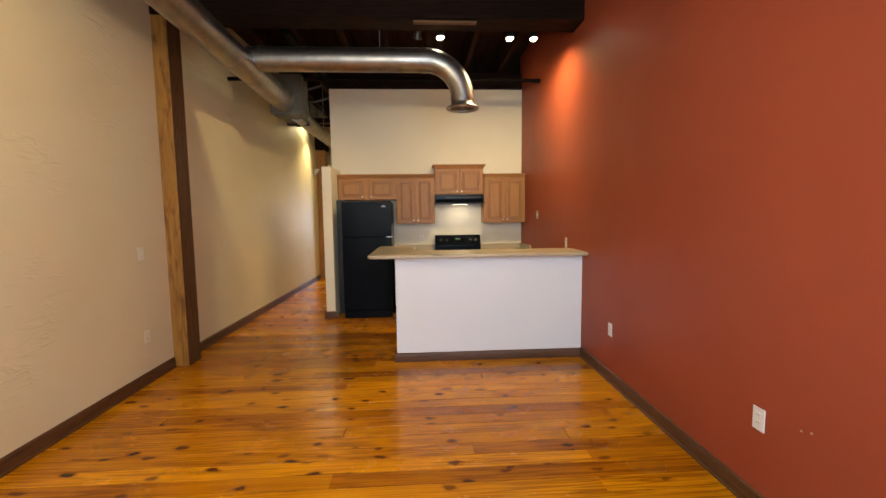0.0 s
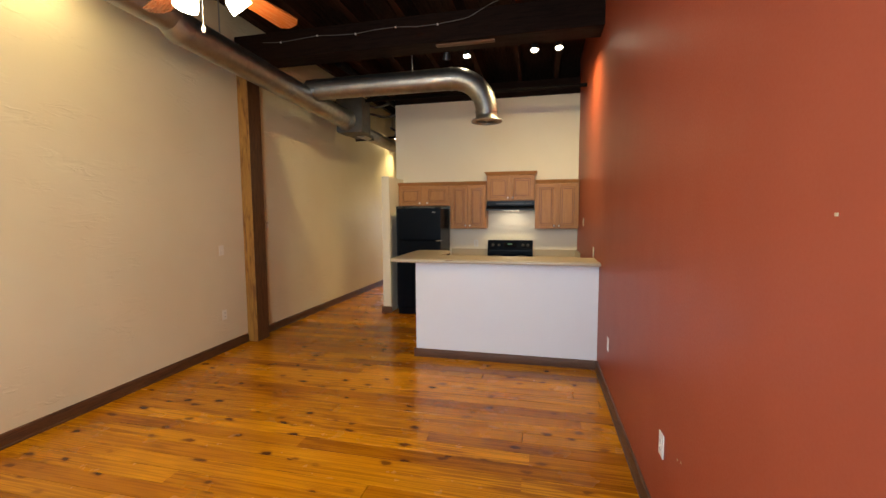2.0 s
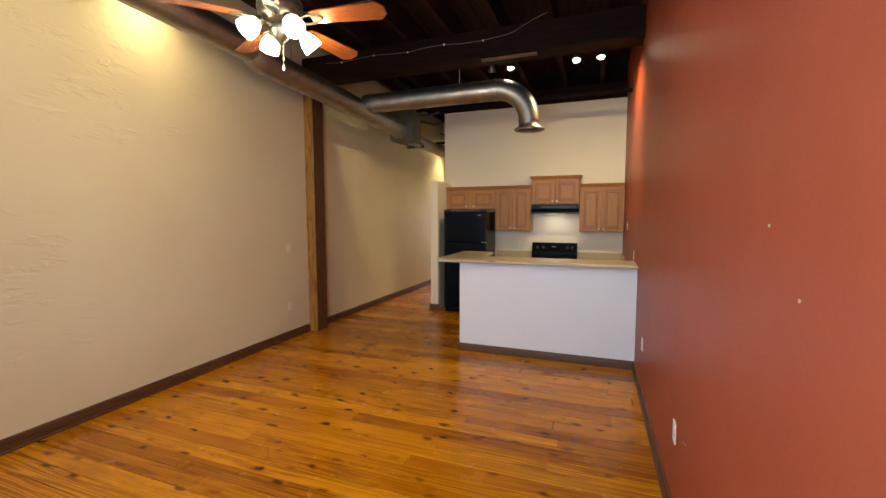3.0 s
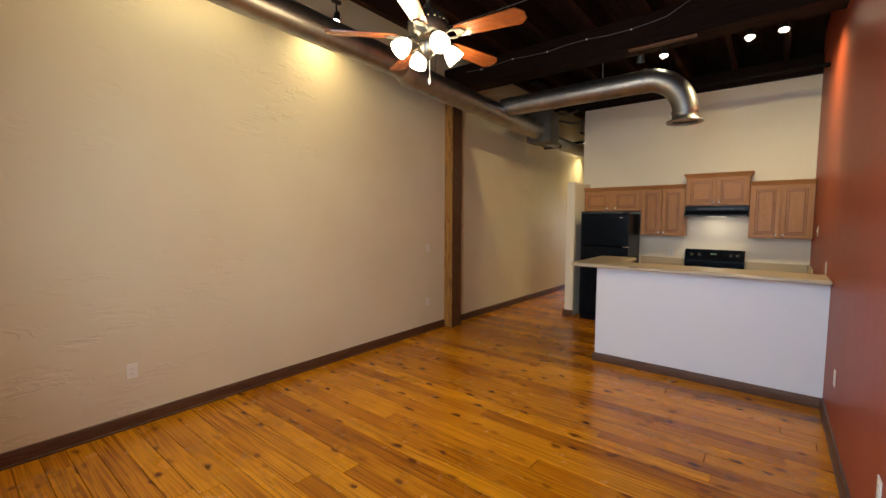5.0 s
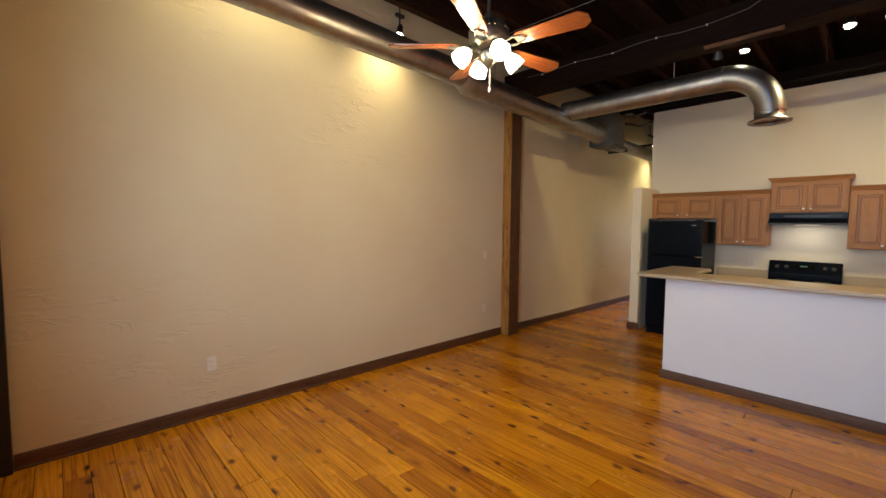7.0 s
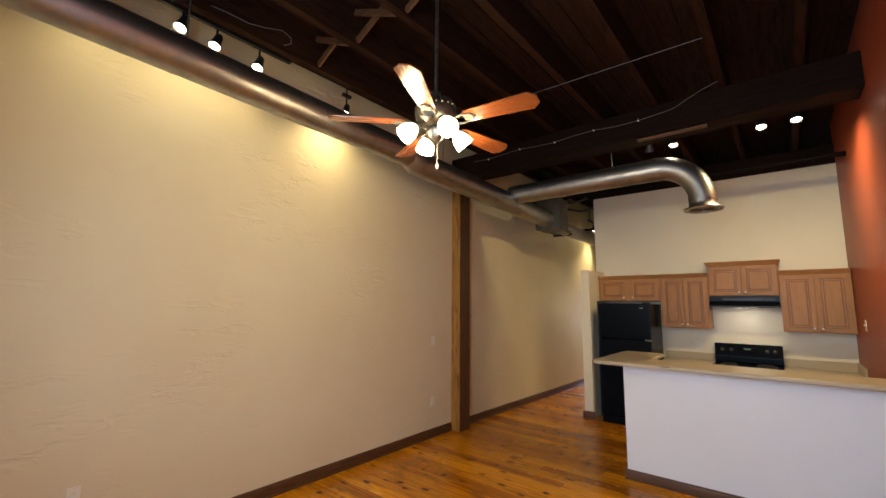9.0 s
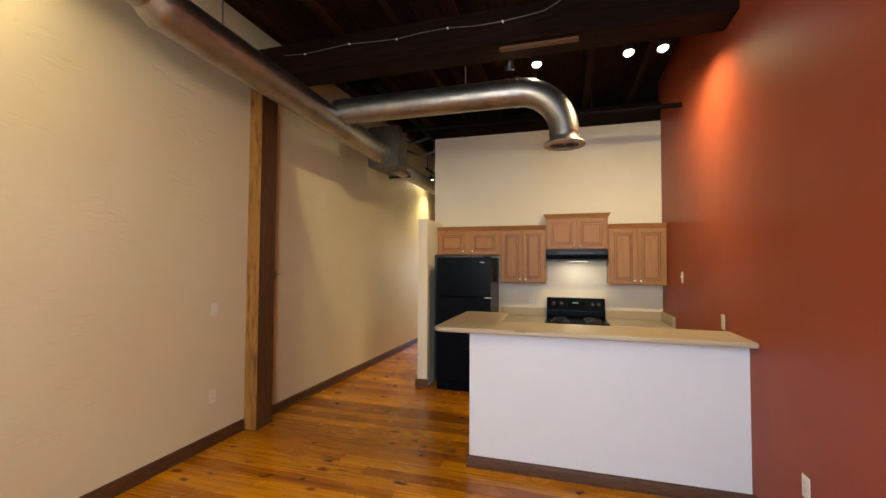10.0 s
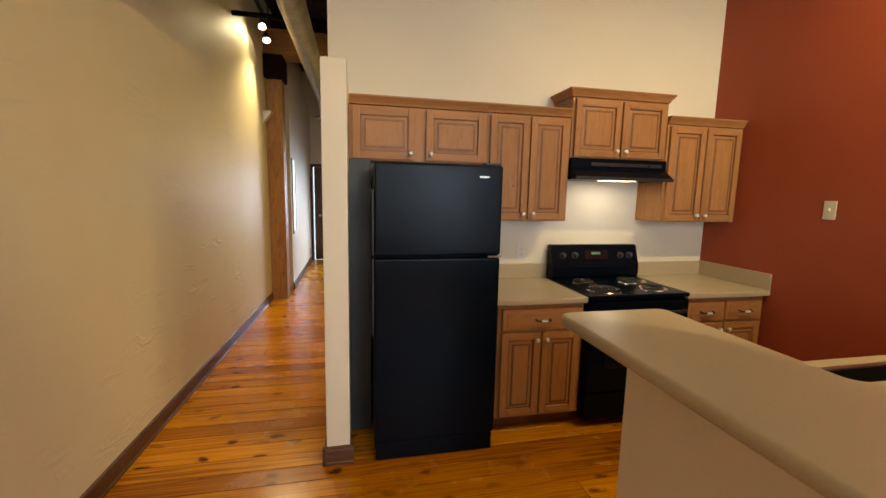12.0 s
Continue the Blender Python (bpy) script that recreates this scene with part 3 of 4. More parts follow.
part("door_handle", lathe(bmesh.new(), [(0, 0.07), (0.025, 0.06), (0.028, 0.045), (0.012, 0.03), (0.012, 0), (0.03, 0)], Matrix.Translation((-1.76, YE + 0.03, 1.0)) @ Matrix.Rotation(radians(90), 4, "X"), 16), M_NICKEL, door)
setting("outdoor_backdrop", boxed(-2.4, YE + 1.2, -0.2, 1.2, YE + 1.24, 3.2), M_OUTSIDE, "bright daylight beyond the door", "backdrop")


# ---- ducts ----
duct = base("air_duct", (-1.57, 4.4, 3.115), "galvanized round air duct hung under the ceiling", "duct")
DX, DZ, DR = -1.57, 3.122, 0.133
def pipe_run(y0, y1, r, x=DX, z=DZ, x1=None, z1=None):
    """A straight length of sheet pipe with raised seams."""
    bm = bmesh.new()
    x1, z1 = x if x1 is None else x1, z if z1 is None else z1
    pts, rs = [], []
    n = max(2, int(abs(y1 - y0) / 0.61))
    for i in range(n + 1):
        f = i / n
        p = (x + (x1 - x) * f, y0 + (y1 - y0) * f, z + (z1 - z) * f)
        if 0 < i < n:
            for dy, dr in ((-0.03, 0), (-0.012, 0), (-0.006, 0.0022), (0.006, 0.0022), (0.012, 0), (0.03, 0)):
                pts.append((p[0], p[1] + dy, p[2])); rs.append(r + dr)
        else:
            pts.append(p); rs.append(r)
    return sweep(bm, pts, rs, 32)


under("duct_run", pipe_run(YF + 0.01, 2.50, 0.123, DX, 3.255, DX, 3.172), M_STEEL, duct, "thinner dull length of duct")
under("collar", sweep(bmesh.new(), [(DX, 2.47, DZ + 0.05), (DX, 2.54, DZ + 0.012), (DX, 2.57, DZ), (DX, 2.59, DZ)], [0.125, DR + 0.002, DR + 0.007, DR], 32), M_STEEL, duct)
under("duct_run", pipe_run(2.57, 5.40, DR, DX, DZ, -1.535, 3.012), M_STEEL, duct)
bx = bmesh.new()
prism(bx, [(-1.69, 3.34), (-1.28, 3.34), (-1.28, 2.85), (-1.30, 2.83), (-1.67, 2.83), (-1.69, 2.85)], "y", 5.45, 5.76)
under("plenum_box", bx, M_BOXSTEEL, duct, "square sheet-metal plenum box")
under("plenum_collar", sweep(bmesh.new(), [(-1.535, 5.385, 3.012), (-1.535, 5.41, 3.011), (-1.535, 5.425, 3.01), (-1.535, 5.449, 3.01)], [DR + 0.002, DR + 0.008, DR + 0.010, DR + 0.022], 32), M_STEEL, duct, "rolled collar where the pipe meets the box")
under("return_tray", boxed(-1.64, 5.762, 2.83, -1.34, 6.03, 2.87, 0.004), M_BOXSTEEL, duct)
under("tray_rim", boxed(-1.66, 6.032, 2.80, -1.34, 6.05, 2.84), M_BLACKPLASTIC, duct, "black bottom rim")
under("duct_run", pipe_run(5.763, 10.9, 0.10, -1.44, 2.90), M_STEEL, duct, "narrower duct along the hall")
under("outlet_flange", sweep(bmesh.new(), [(-1.44, 10.6, 2.82), (-1.44, 10.6, 2.72), (-1.44, 10.6, 2.68), (-1.44, 10.6, 2.66)], [0.10, 0.10, 0.17, 0.18], 28), M_STEEL, duct)

# branch with its elbow and round grille
BY, BZ, BR, BX = 4.416, 3.148, 0.123, 0.705
pts = [(x, BY, BZ) for x in (DX + 0.05, -1.40, -0.9, -0.3, 0.1)]
RB = 0.40
for i in range(0, 13):
    a = radians(90 - 90 * i / 12)
    pts.append((BX - RB + RB * math.cos(a), BY, BZ - RB + RB * math.sin(a)))
pts.append((BX, BY, 2.69))
fine, radii = [], []
for q0, q1 in zip(pts[:5], pts[1:6]):
    n = max(1, round((q1[0] - q0[0]) / 0.095))
    for i in range(n):
        x = q0[0] + (q1[0] - q0[0]) * i / n
        for dx, dr in ((0.0, 0.0), (0.006, 0.0016), (0.011, 0.0016), (0.017, 0.0)):
            fine.append((x + dx, BY, BZ)); radii.append(BR + dr)
fine += pts[5:]
radii += [BR] * len(pts[5:])
under("branch_duct", sweep(bmesh.new(), fine, radii, 32, False), M_STEEL, duct)
for x in (-1.40, 0.295):
    under("seam_band", sweep(bmesh.new(), [(x - 0.02, BY, BZ), (x + 0.02, BY, BZ)], BR + 0.006, 32), M_STEEL, duct)
under("seam_band", sweep(bmesh.new(), [(BX, BY, 2.74), (BX, BY, 2.77)], BR + 0.006, 32), M_STEEL, duct)
under("flange", lathe(bmesh.new(), [(0.1215, 2.72), (0.126, 2.685), (0.140, 2.668), (0.172, 2.660), (0.178, 2.650), (0.172, 2.640), (0.124, 2.645), (0.118, 2.70)], Matrix.Translation((BX, BY, 0)), 36), M_STEEL, duct)
for r in (0.115, 0.085, 0.055, 0.025):
    under("grille_ring", lathe(bmesh.new(), [(r, 2.665), (r - 0.012, 2.648), (r - 0.016, 2.650), (r - 0.004, 2.668), (r, 2.665)], Matrix.Translation((BX, BY, 0)), 32), M_STEEL, duct)
under("hanger", rodded((-0.17, BY, BZ + BR - 0.005), (-0.17, BY - 0.02, ZJ), 0.006, None, 8), M_STEEL, duct)
for y in (0.4, 3.0, 7.4):
    x, z, r = (DX, DZ, DR) if y < 5 else (-1.44, 2.90, 0.10)
    under("hanger", rodded((x, y, z + r - 0.01), (x, y, ZJ + 0.02), 0.006, None, 8), M_STEEL, duct)


def ceiling_pipe(y, z, hangers, label):
    """A thin black pipe across the room on hangers."""
    p = base("sprinkler_pipe", (0, y, z), label, "pipe", "sprinkler pipes")
    x1 = XR if y < YB else -1.165
    part("pipe", rodded((XL + 0.001, 0, 0), (x1 - 0.001, 0, 0), 0.025, None, 14), M_PIPE, p)
    for x in hangers:
        part("hanger", rodded((x, 0, 0.018), (x, 0, ZJ - z + 0.02), 0.005, None, 6), M_PIPE, p)
        part("clamp", rodded((x - 0.015, 0, 0), (x + 0.015, 0, 0), 0.032, None, 14), M_PIPE, p)
    return p


ceiling_pipe(5.60, 3.315, (-0.73, 0.36, 1.0), "thin black sprinkler pipe crossing under the joists")
ceiling_pipe(8.40, 3.29, (-1.76,), "thin black sprinkler pipe crossing the hall")
for y, z in ((6.9, 3.60), (7.35, 3.52)):
    c = thing("flexible_conduit", sweep(bmesh.new(), [(-2.2 + 0.11 * i, y + 0.03 * math.sin(i), z + 0.05 * math.sin(i * 0.9)) for i in range(10)], 0.022, 12), M_BOXSTEEL, "grey flexible conduit sagging above the hall", "conduit", "hall conduits")
thing("vent_pipe", rodded((-1.20, 4.6, 3.52), (-1.20, 9.6, 3.52), 0.05, None, 20), M_PIPE, "dull dark vent pipe above the hall", "pipe")

# ---- kitchen ----
def raised_door(x0, z0, x1, z1, y, parent, top, label=""):
    """A raised-panel door: frame, dark glazed groove and proud centre panel; it faces -y."""
    bm, f = bmesh.new(), min(0.046, 0.20 * (x1 - x0) + 0.008)
    box(bm, x0, y - 0.020, z0, x0 + f, y, z1, 0.003)
    box(bm, x1 - f, y - 0.020, z0, x1, y, z1, 0.003)
    box(bm, x0 + f, y - 0.020, z1 - f, x1 - f, y, z1, 0.003, 1)
    box(bm, x0 + f, y - 0.020, z0, x1 - f, y, z0 + f, 0.003, 1)
    d = under("door", bm, [M_CAB, M_CABX], parent, label, top)
    g = bmesh.new()
    box(g, x0 + f, y - 0.008, z0 + f, x1 - f, y - 0.001, z1 - f)
    k = 0.024
    box(g, x0 + f + k, y - 0.0168, z0 + f + k, x1 - f - k, y - 0.008, z1 - f - k)
    under("groove", g, M_GLAZE, d, "dark glazed groove", top)
    p = bmesh.new()
    q = f + k + 0.0115
    box(p, x0 + q, y - 0.0195, z0 + q, x1 - q, y - 0.0165, z1 - q, 0.0012)
    a, b, c, e = x0 + f + 0.006, z0 + f + 0.006, x1 - f - 0.006, z1 - f - 0.006
    v0 = [p.verts.new(w) for w in ((a, y - 0.009, b), (c, y - 0.009, b), (c, y - 0.009, e), (a, y - 0.009, e))]
    v1 = [p.verts.new(w) for w in ((a + k, y - 0.0175, b + k), (c - k, y - 0.0175, b + k), (c - k, y - 0.0175, e - k), (a + k, y - 0.0175, e - k))]
    for i in range(4):
        p.faces.new((v0[i], v0[(i + 1) % 4], v1[(i + 1) % 4], v1[i]))
    under("panel", p, M_CAB, d, "", top)
    return d


def knob(x, y, z, parent, top):
    m = Matrix.Translation((x, y, z)) @ Matrix.Rotation(radians(90), 4, "X")
    k = under("knob", lathe(bmesh.new(), [(0.008, 0), (0.006, 0.010), (0.014, 0.016), (0.0155, 0.021), (0.012, 0.023)], m, 16), M_NICKEL, parent, "round nickel knob", top)
    under("knob_cap", lathe(bmesh.new(), [(0.012, 0.0225), (0.009, 0.027), (0, 0.029)], m, 16), M_CERAMIC, k, "white ceramic cap", top)


def crown(x0, x1, y_front, y_back, z, parent, left, right):
    """A stepped crown moulding along the front and, where open, round the sides."""
    o = [(0, 0), (-0.008, 0.004), (-0.010, 0.016), (-0.022, 0.030), (-0.030, 0.044), (-0.034, 0.046), (-0.034, 0.056), (0, 0.056)]
    bm = bmesh.new()
    loops = []
    for d, h in o:
        loops.append([(x0 + (d if left else 0), y_back, z + h), (x0 + (d if left else 0), y_front + d, z + h), (x1 - (d if right else 0), y_front + d, z + h), (x1 - (d if right else 0), y_back, z + h)])
    vs = [[bm.verts.new(p) for p in l] for l in loops]
    for a, b in zip(vs, vs[1:]):
        for i in range(3):
            bm.faces.new((a[i], a[i + 1], b[i + 1], b[i]))
    bm.faces.new(vs[-1])
    bm.faces.new(vs[0][::-1])
    under("crown_moulding", bm, M_CABX, parent, "darker crown moulding", parent)


UY0, UY1 = 6.33, YB
def wall_cabinet(x0, x1, z0, z1, label, knob_low=True, left=False, right=False, stile=0.03):
    c = base("wall_cabinet", ((x0 + x1) / 2, UY1, z0), label, "cabinet", "kitchen wall cabinets")
    under("body", boxed(x0, UY0, z0, x1, UY1 - 0.002, z1 - 0.004, 0.002), M_CAB, c)
    xm = (x0 + x1) / 2
    s = stile
    for a, b, kx in ((x0 + 0.02, xm - s / 2, xm - s / 2 - 0.03), (xm + s / 2, x1 - 0.02, xm + s / 2 + 0.03)):
        d = raised_door(a, z0 + 0.010, b, z1 - 0.016, UY0 - 0.001, c, c)
        knob(kx, UY0 - 0.021, z0 + 0.05, d, c)
    crown(x0, x1, UY0, UY1 - 0.003, z1 - 0.002, c, left, right)
    return c


wall_cabinet(-1.030, -0.139, 1.735, 2.074, "maple wall cabinet with two wide doors above the refrigerator", stile=0.07)
tall = wall_cabinet(-0.138, 0.462, 1.362, 2.074, "tall maple wall cabinet with two raised-panel doors", stile=0.012)
wall_cabinet(0.468, 1.225, 1.806, 2.216, "raised maple cabinet above the range hood", left=True, right=True, stile=0.012)
wall_cabinet(1.231, 1.892, 1.362, 2.073, "tall maple wall cabinet beside the red wall", right=False, stile=0.012)

under("screw_hole", rodded((0.052, UY0 - 0.0212, 1.60), (0.052, UY0 - 0.0195, 1.60), 0.008, None, 10), M_GLAZE, tall, "small dark hole in the door")

# range hood
hood = base("range_hood", (0.847, YB, 1.655), "black under-cabinet range hood with a lit lamp", "range hood")
bm = bmesh.new()
prism(bm, [(YB - 0.003, 1.803), (6.30, 1.803), (6.30, 1.735), (6.225, 1.676), (6.225, 1.655), (YB - 0.003, 1.655)], "x", 0.472, 1.222)
under("shell", bm, M_BLACK, hood)
under("vent_slot", boxed(0.62, 6.293, 1.752, 1.07, 6.301, 1.775), M_BLACKPLASTIC, hood)
under("switch_strip", boxed(1.08, 6.294, 1.752, 1.18, 6.301, 1.776), M_COIL, hood, "small dull switch strip")
under("lamp_lens", boxed(0.74, 6.30, 1.6505, 0.98, 6.40, 1.6545), M_HOODLENS, hood, "lit lamp lens")
under("front_lip", boxed(0.468, 6.217, 1.652, 1.228, 6.224, 1.674, 0.002), M_BLACKPLASTIC, hood, "thin black lip")

# refrigerator
FX0, FX1, FY = -0.900, -0.188, 5.85
fr = base("refrigerator", (-0.546, 6.2, 0), "black top-freezer refrigerator standing between partition and counter", "refrigerator")
under("body", boxed(FX0 + 0.006, FY + 0.078, 0.03, FX1 - 0.006, 6.56, 1.690, 0.006), M_BLACK, fr)
fd = under("freezer_door", boxed(FX0, FY, 1.196, FX1, FY + 0.07, 1.697, 0.014), M_BLACK, fr, "", fr)
dd = under("fresh_food_door", boxed(FX0, FY, 0.115, FX1, FY + 0.07, 1.183, 0.014), M_BLACK, fr, "", fr)
under("kick_plate", boxed(FX0 + 0.01, FY + 0.012, 0.004, FX1 - 0.01, FY + 0.075, 0.110, 0.004), M_BLACK, fr)
under("door_grip", boxed(FX0 - 0.012, FY + 0.01, 1.20, FX0 + 0.001, FY + 0.05, 1.55, 0.004), M_BLACKPLASTIC, fd, "", fr)
under("door_grip", boxed(FX0 - 0.012, FY + 0.01, 0.75, FX0 + 0.001, FY + 0.05, 1.18, 0.004), M_BLACKPLASTIC, dd, "", fr)
under("hinge_cover", boxed(FX1 - 0.10, FY + 0.02, 1.6975, FX1 - 0.01, FY + 0.12, 1.712, 0.004), M_BLACKPLASTIC, fr)
under("middle_hinge", boxed(FX1 - 0.075, FY - 0.004, 1.1845, FX1 + 0.004, FY + 0.06, 1.1945), M_CHROME, fr, "bright middle hinge")
under("badge", boxed(-0.325, FY - 0.003, 1.628, -0.270, FY + 0.001, 1.637, 0.001), M_NICKEL, fd, "small silver badge", fr)
for x in (FX0 + 0.06, FX1 - 0.06):
    under("foot", rodded((x, FY + 0.12, 0), (x, FY + 0.12, 0.032), 0.018, None, 12), M_BLACKPLASTIC, fr)


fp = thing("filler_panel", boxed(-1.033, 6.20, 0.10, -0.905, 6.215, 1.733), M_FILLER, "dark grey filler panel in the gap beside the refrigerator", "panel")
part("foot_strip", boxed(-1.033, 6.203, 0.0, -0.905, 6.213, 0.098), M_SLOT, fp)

# base cabinets, worktops, range
CY = 5.99
def base_cabinet(x0, x1, drawers, label):
    c = base("base_cabinet", ((x0 + x1) / 2, 6.3, 0), label, "cabinet", "kitchen base cabinets")
    under("body", boxed(x0, CY + 0.022, 0.10, x1, YB - 0.003, 0.858, 0.002), M_CAB, c)
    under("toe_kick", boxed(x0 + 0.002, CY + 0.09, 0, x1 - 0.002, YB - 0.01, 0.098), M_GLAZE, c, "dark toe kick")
    w = (x1 - x0 - 0.04) / drawers
    for i in range(drawers):
        a, b = x0 + 0.02 + i * w + 0.006, x0 + 0.02 + (i + 1) * w - 0.006
        dr = under("drawer_front", boxed(a, CY + 0.001, 0.692, b, CY + 0.021, 0.832, 0.006), M_CABX, c, "", c)
        under("drawer_field", boxed(a + 0.03, CY - 0.003, 0.720, b - 0.03, CY + 0.001, 0.804, 0.0015), M_CABX, dr, "", c)
        xm = (a + b) / 2
        h = bmesh.new()
        sweep(h, [(xm - 0.05, CY - 0.004, 0.762), (xm - 0.045, CY - 0.026, 0.757), (xm - 0.02, CY - 0.03, 0.756), (xm + 0.02, CY - 0.03, 0.756), (xm + 0.045, CY - 0.026, 0.757), (xm + 0.05, CY - 0.004, 0.762)], 0.005, 10)
        pull = under("pull", h, M_COIL, dr, "dark bronze bail pull", c)
        under("pull_sleeve", rodded((xm - 0.02, CY - 0.03, 0.756), (xm + 0.02, CY - 0.03, 0.756), 0.008, None, 14), M_CERAMIC, dr, "white ceramic sleeve", c)
    xm = (x0 + x1) / 2
    for a, b, kx in ((x0 + 0.026, xm - 0.006, xm - 0.035), (xm + 0.006, x1 - 0.026, xm + 0.035)):
        d = raised_door(a, 0.12, b, 0.672, CY + 0.021, c, c)
        knob(kx, CY + 0.001, 0.628, d, c)
    return c


base_cabinet(-0.130, 0.458, 1, "maple base cabinet with one drawer over two doors")
base_cabinet(1.212, 1.890, 2, "maple base cabinet with two drawers over two doors")


def worktop(name, x0, x1, left_lip, right_wall, label):
    w = base(name, ((x0 + x1) / 2, 6.3, 0.86), label, "worktop", "kitchen worktops")
    under("slab", boxed(x0, 5.965, 0.8605, x1, YB - 0.002, 0.900, 0.009), M_COUNTER, w)
    under("backsplash", boxed(x0, YB - 0.024, 0.9005, x1 - (0.021 if right_wall else 0), YB - 0.002, 1.012, 0.004), M_COUNTER, w)
    if right_wall:
        under("side_splash", boxed(x1 - 0.02, 5.97, 0.9005, x1, YB - 0.002, 1.018, 0.004), M_COUNTER, w)
    return w


worktop("worktop", -0.165, 0.462, 0, 0, "beige laminate worktop between refrigerator and range")
worktop("worktop", 1.208, XR - 0.002, 0, 1, "beige laminate worktop with splash against the red wall")

rg = base("kitchen_range", (0.835, 6.28, 0), "black freestanding electric coil range", "range")
RX0, RX1 = 0.466, 1.204
under("body", boxed(RX0, 5.985, 0.06, RX1, 6.575, 0.885, 0.004), M_BLACK, rg)
under("cooktop", boxed(RX0 - 0.002, 5.945, 0.8855, RX1 + 0.002, 6.50, 0.912, 0.008), M_BLACK, rg)
od = under("oven_door", boxed(RX0 + 0.006, 5.94, 0.26, RX1 - 0.006, 5.984, 0.868, 0.008), M_BLACK, rg, "", rg)
under("oven_window", boxed(RX0 + 0.12, 5.934, 0.42, RX1 - 0.12, 5.941, 0.70, 0.002), M_BLACKGLASS, od, "dark glass window", rg)
hb = sweep(bmesh.new(), [(RX0 + 0.05, 5.94, 0.80), (RX0 + 0.06, 5.90, 0.80), (RX0 + 0.10, 5.895, 0.80), (RX1 - 0.10, 5.895, 0.80), (RX1 - 0.06, 5.90, 0.80), (RX1 - 0.05, 5.94, 0.80)], 0.012, 12)
under("oven_handle", hb, M_BLACKPLASTIC, od, "", rg)
under("storage_drawer", boxed(RX0 + 0.006, 5.944, 0.07, RX1 - 0.006, 5.984, 0.245, 0.008), M_BLACK, rg)
bm = bmesh.new()
prism(bm, [(6.50, 0.895), (6.475, 0.93), (6.475, 1.00), (6.530, 1.165), (6.59, 1.165), (6.59, 0.895)], "x", RX0, RX1)
bmesh.ops.bevel(bm, geom=[e for e in bm.edges], offset=0.006, segments=2, affect="EDGES", clamp_overlap=True)
bg = under("backguard", bm, M_BLACK, rg, "", rg)
def guard_y(z):
    return 6.475 + (z - 1.0) * 0.055 / 0.165
for x in (0.555, 0.655, 1.045, 1.125):
    z = 1.085
    m = Matrix.Translation((x, guard_y(z) - 0.001, z)) @ Matrix.Rotation(radians(90 - 18.4), 4, "X")
    kn = under("control_knob", lathe(bmesh.new(), [(0.026, 0), (0.026, 0.005), (0.019, 0.008), (0.017, 0.026), (0.013, 0.029), (0, 0.029)], m, 20), M_BLACKPLASTIC, bg, "", rg)
    bmk = bmesh.new()
    box(bmk, -0.0018, -0.016, 0.0292, 0.0018, 0.016, 0.0305)
    bmk.transform(m)
    under("knob_mark", bmk, M_CABLE, kn, "grey pointer line", rg)
z = 1.09
bmk = bmesh.new()
box(bmk, -0.10, -0.035, 0.0, 0.10, 0.035, 0.003)
bmk.transform(Matrix.Translation((0.84, guard_y(z) - 0.001, z)) @ Matrix.Rotation(radians(90 - 18.4), 4, "X"))
under("control_panel", bmk, M_BLACKGLASS, bg, "", rg)
bmk = bmesh.new()
box(bmk, -0.045, 0.002, 0.0032, 0.03, 0.022, 0.004)
bmk.transform(Matrix.Translation((0.84, guard_y(z) - 0.001, z)) @ Matrix.Rotation(radians(90 - 18.4), 4, "X"))
under("clock_display", bmk, M_DISPLAY, bg, "dim green clock display", rg)
for x, y, r in ((0.645, 6.09, 0.098), (1.03, 6.09, 0.078), (0.645, 6.34, 0.078), (1.03, 6.34, 0.098)):
    pan = under("drip_pan", lathe(bmesh.new(), [(r + 0.018, 0.9125), (r + 0.014, 0.9175), (r, 0.914), (r * 0.5, 0.9128), (0, 0.9126)], Matrix.Translation((x, y, 0)), 32), M_CHROME, rg, "chrome drip pan", rg)
    sp = []
    for i in range(90):
        a = i / 89 * math.tau * 3.6
        rr = 0.018 + (r - 0.022) * i / 89
        sp.append((x + rr * math.cos(a), y + rr * math.sin(a), 0.923))
    under("coil", sweep(bmesh.new(), sp, 0.0048, 6), M_COIL, pan, "dark spiral heating coil", rg)

# ---- bar ----
PX0, PY0 = -0.035, 4.02
bar = base("breakfast_bar", (0.9, 4.1, 0), "white-panelled breakfast bar half wall with a beige laminate top", "bar")
bm = bmesh.new()
box(bm, PX0, PY0, 0, XR - 0.002, PY0 + 0.11, 1.083)
under("front_panel", bm, M_WHITE, bar, "white painted panel")
under("end_panel", boxed(PX0, PY0 + 0.1105, 0, PX0 + 0.10, 4.90, 1.083), M_CREAM, bar, "cream end panel")
corners = [(-0.30, 3.85, 0.09), (XR - 0.003, 3.85, 0.02), (XR - 0.003, 4.345, 0.02), (0.16, 4.345, 0.03), (0.16, 4.98, 0.05), (-0.29, 4.98, 0.06)]
under("top", rounded_slab(corners, 1.084, 1.122, 0.019, 0.012), M_COUNTER, bar, "beige laminate top with a rounded edge")
o = [(0, 0), (0.022, 0), (0.022, 0.012), (0.016, 0.018), (0.016, 0.075), (0.010, 0.085), (0.010, 0.097), (0, 0.105)]
under("baseboard", prism(bmesh.new(), [(PY0 - u, 0.86 * v) for u, v in o], "x", PX0 - 0.022, XR - 0.003), M_BASEX, bar, "dark wooden baseboard")
under("baseboard", prism(bmesh.new(), [(PX0 - u, 0.86 * v) for u, v in o], "y", PY0, 4.90), M_BASE, bar, "dark wooden baseboard")

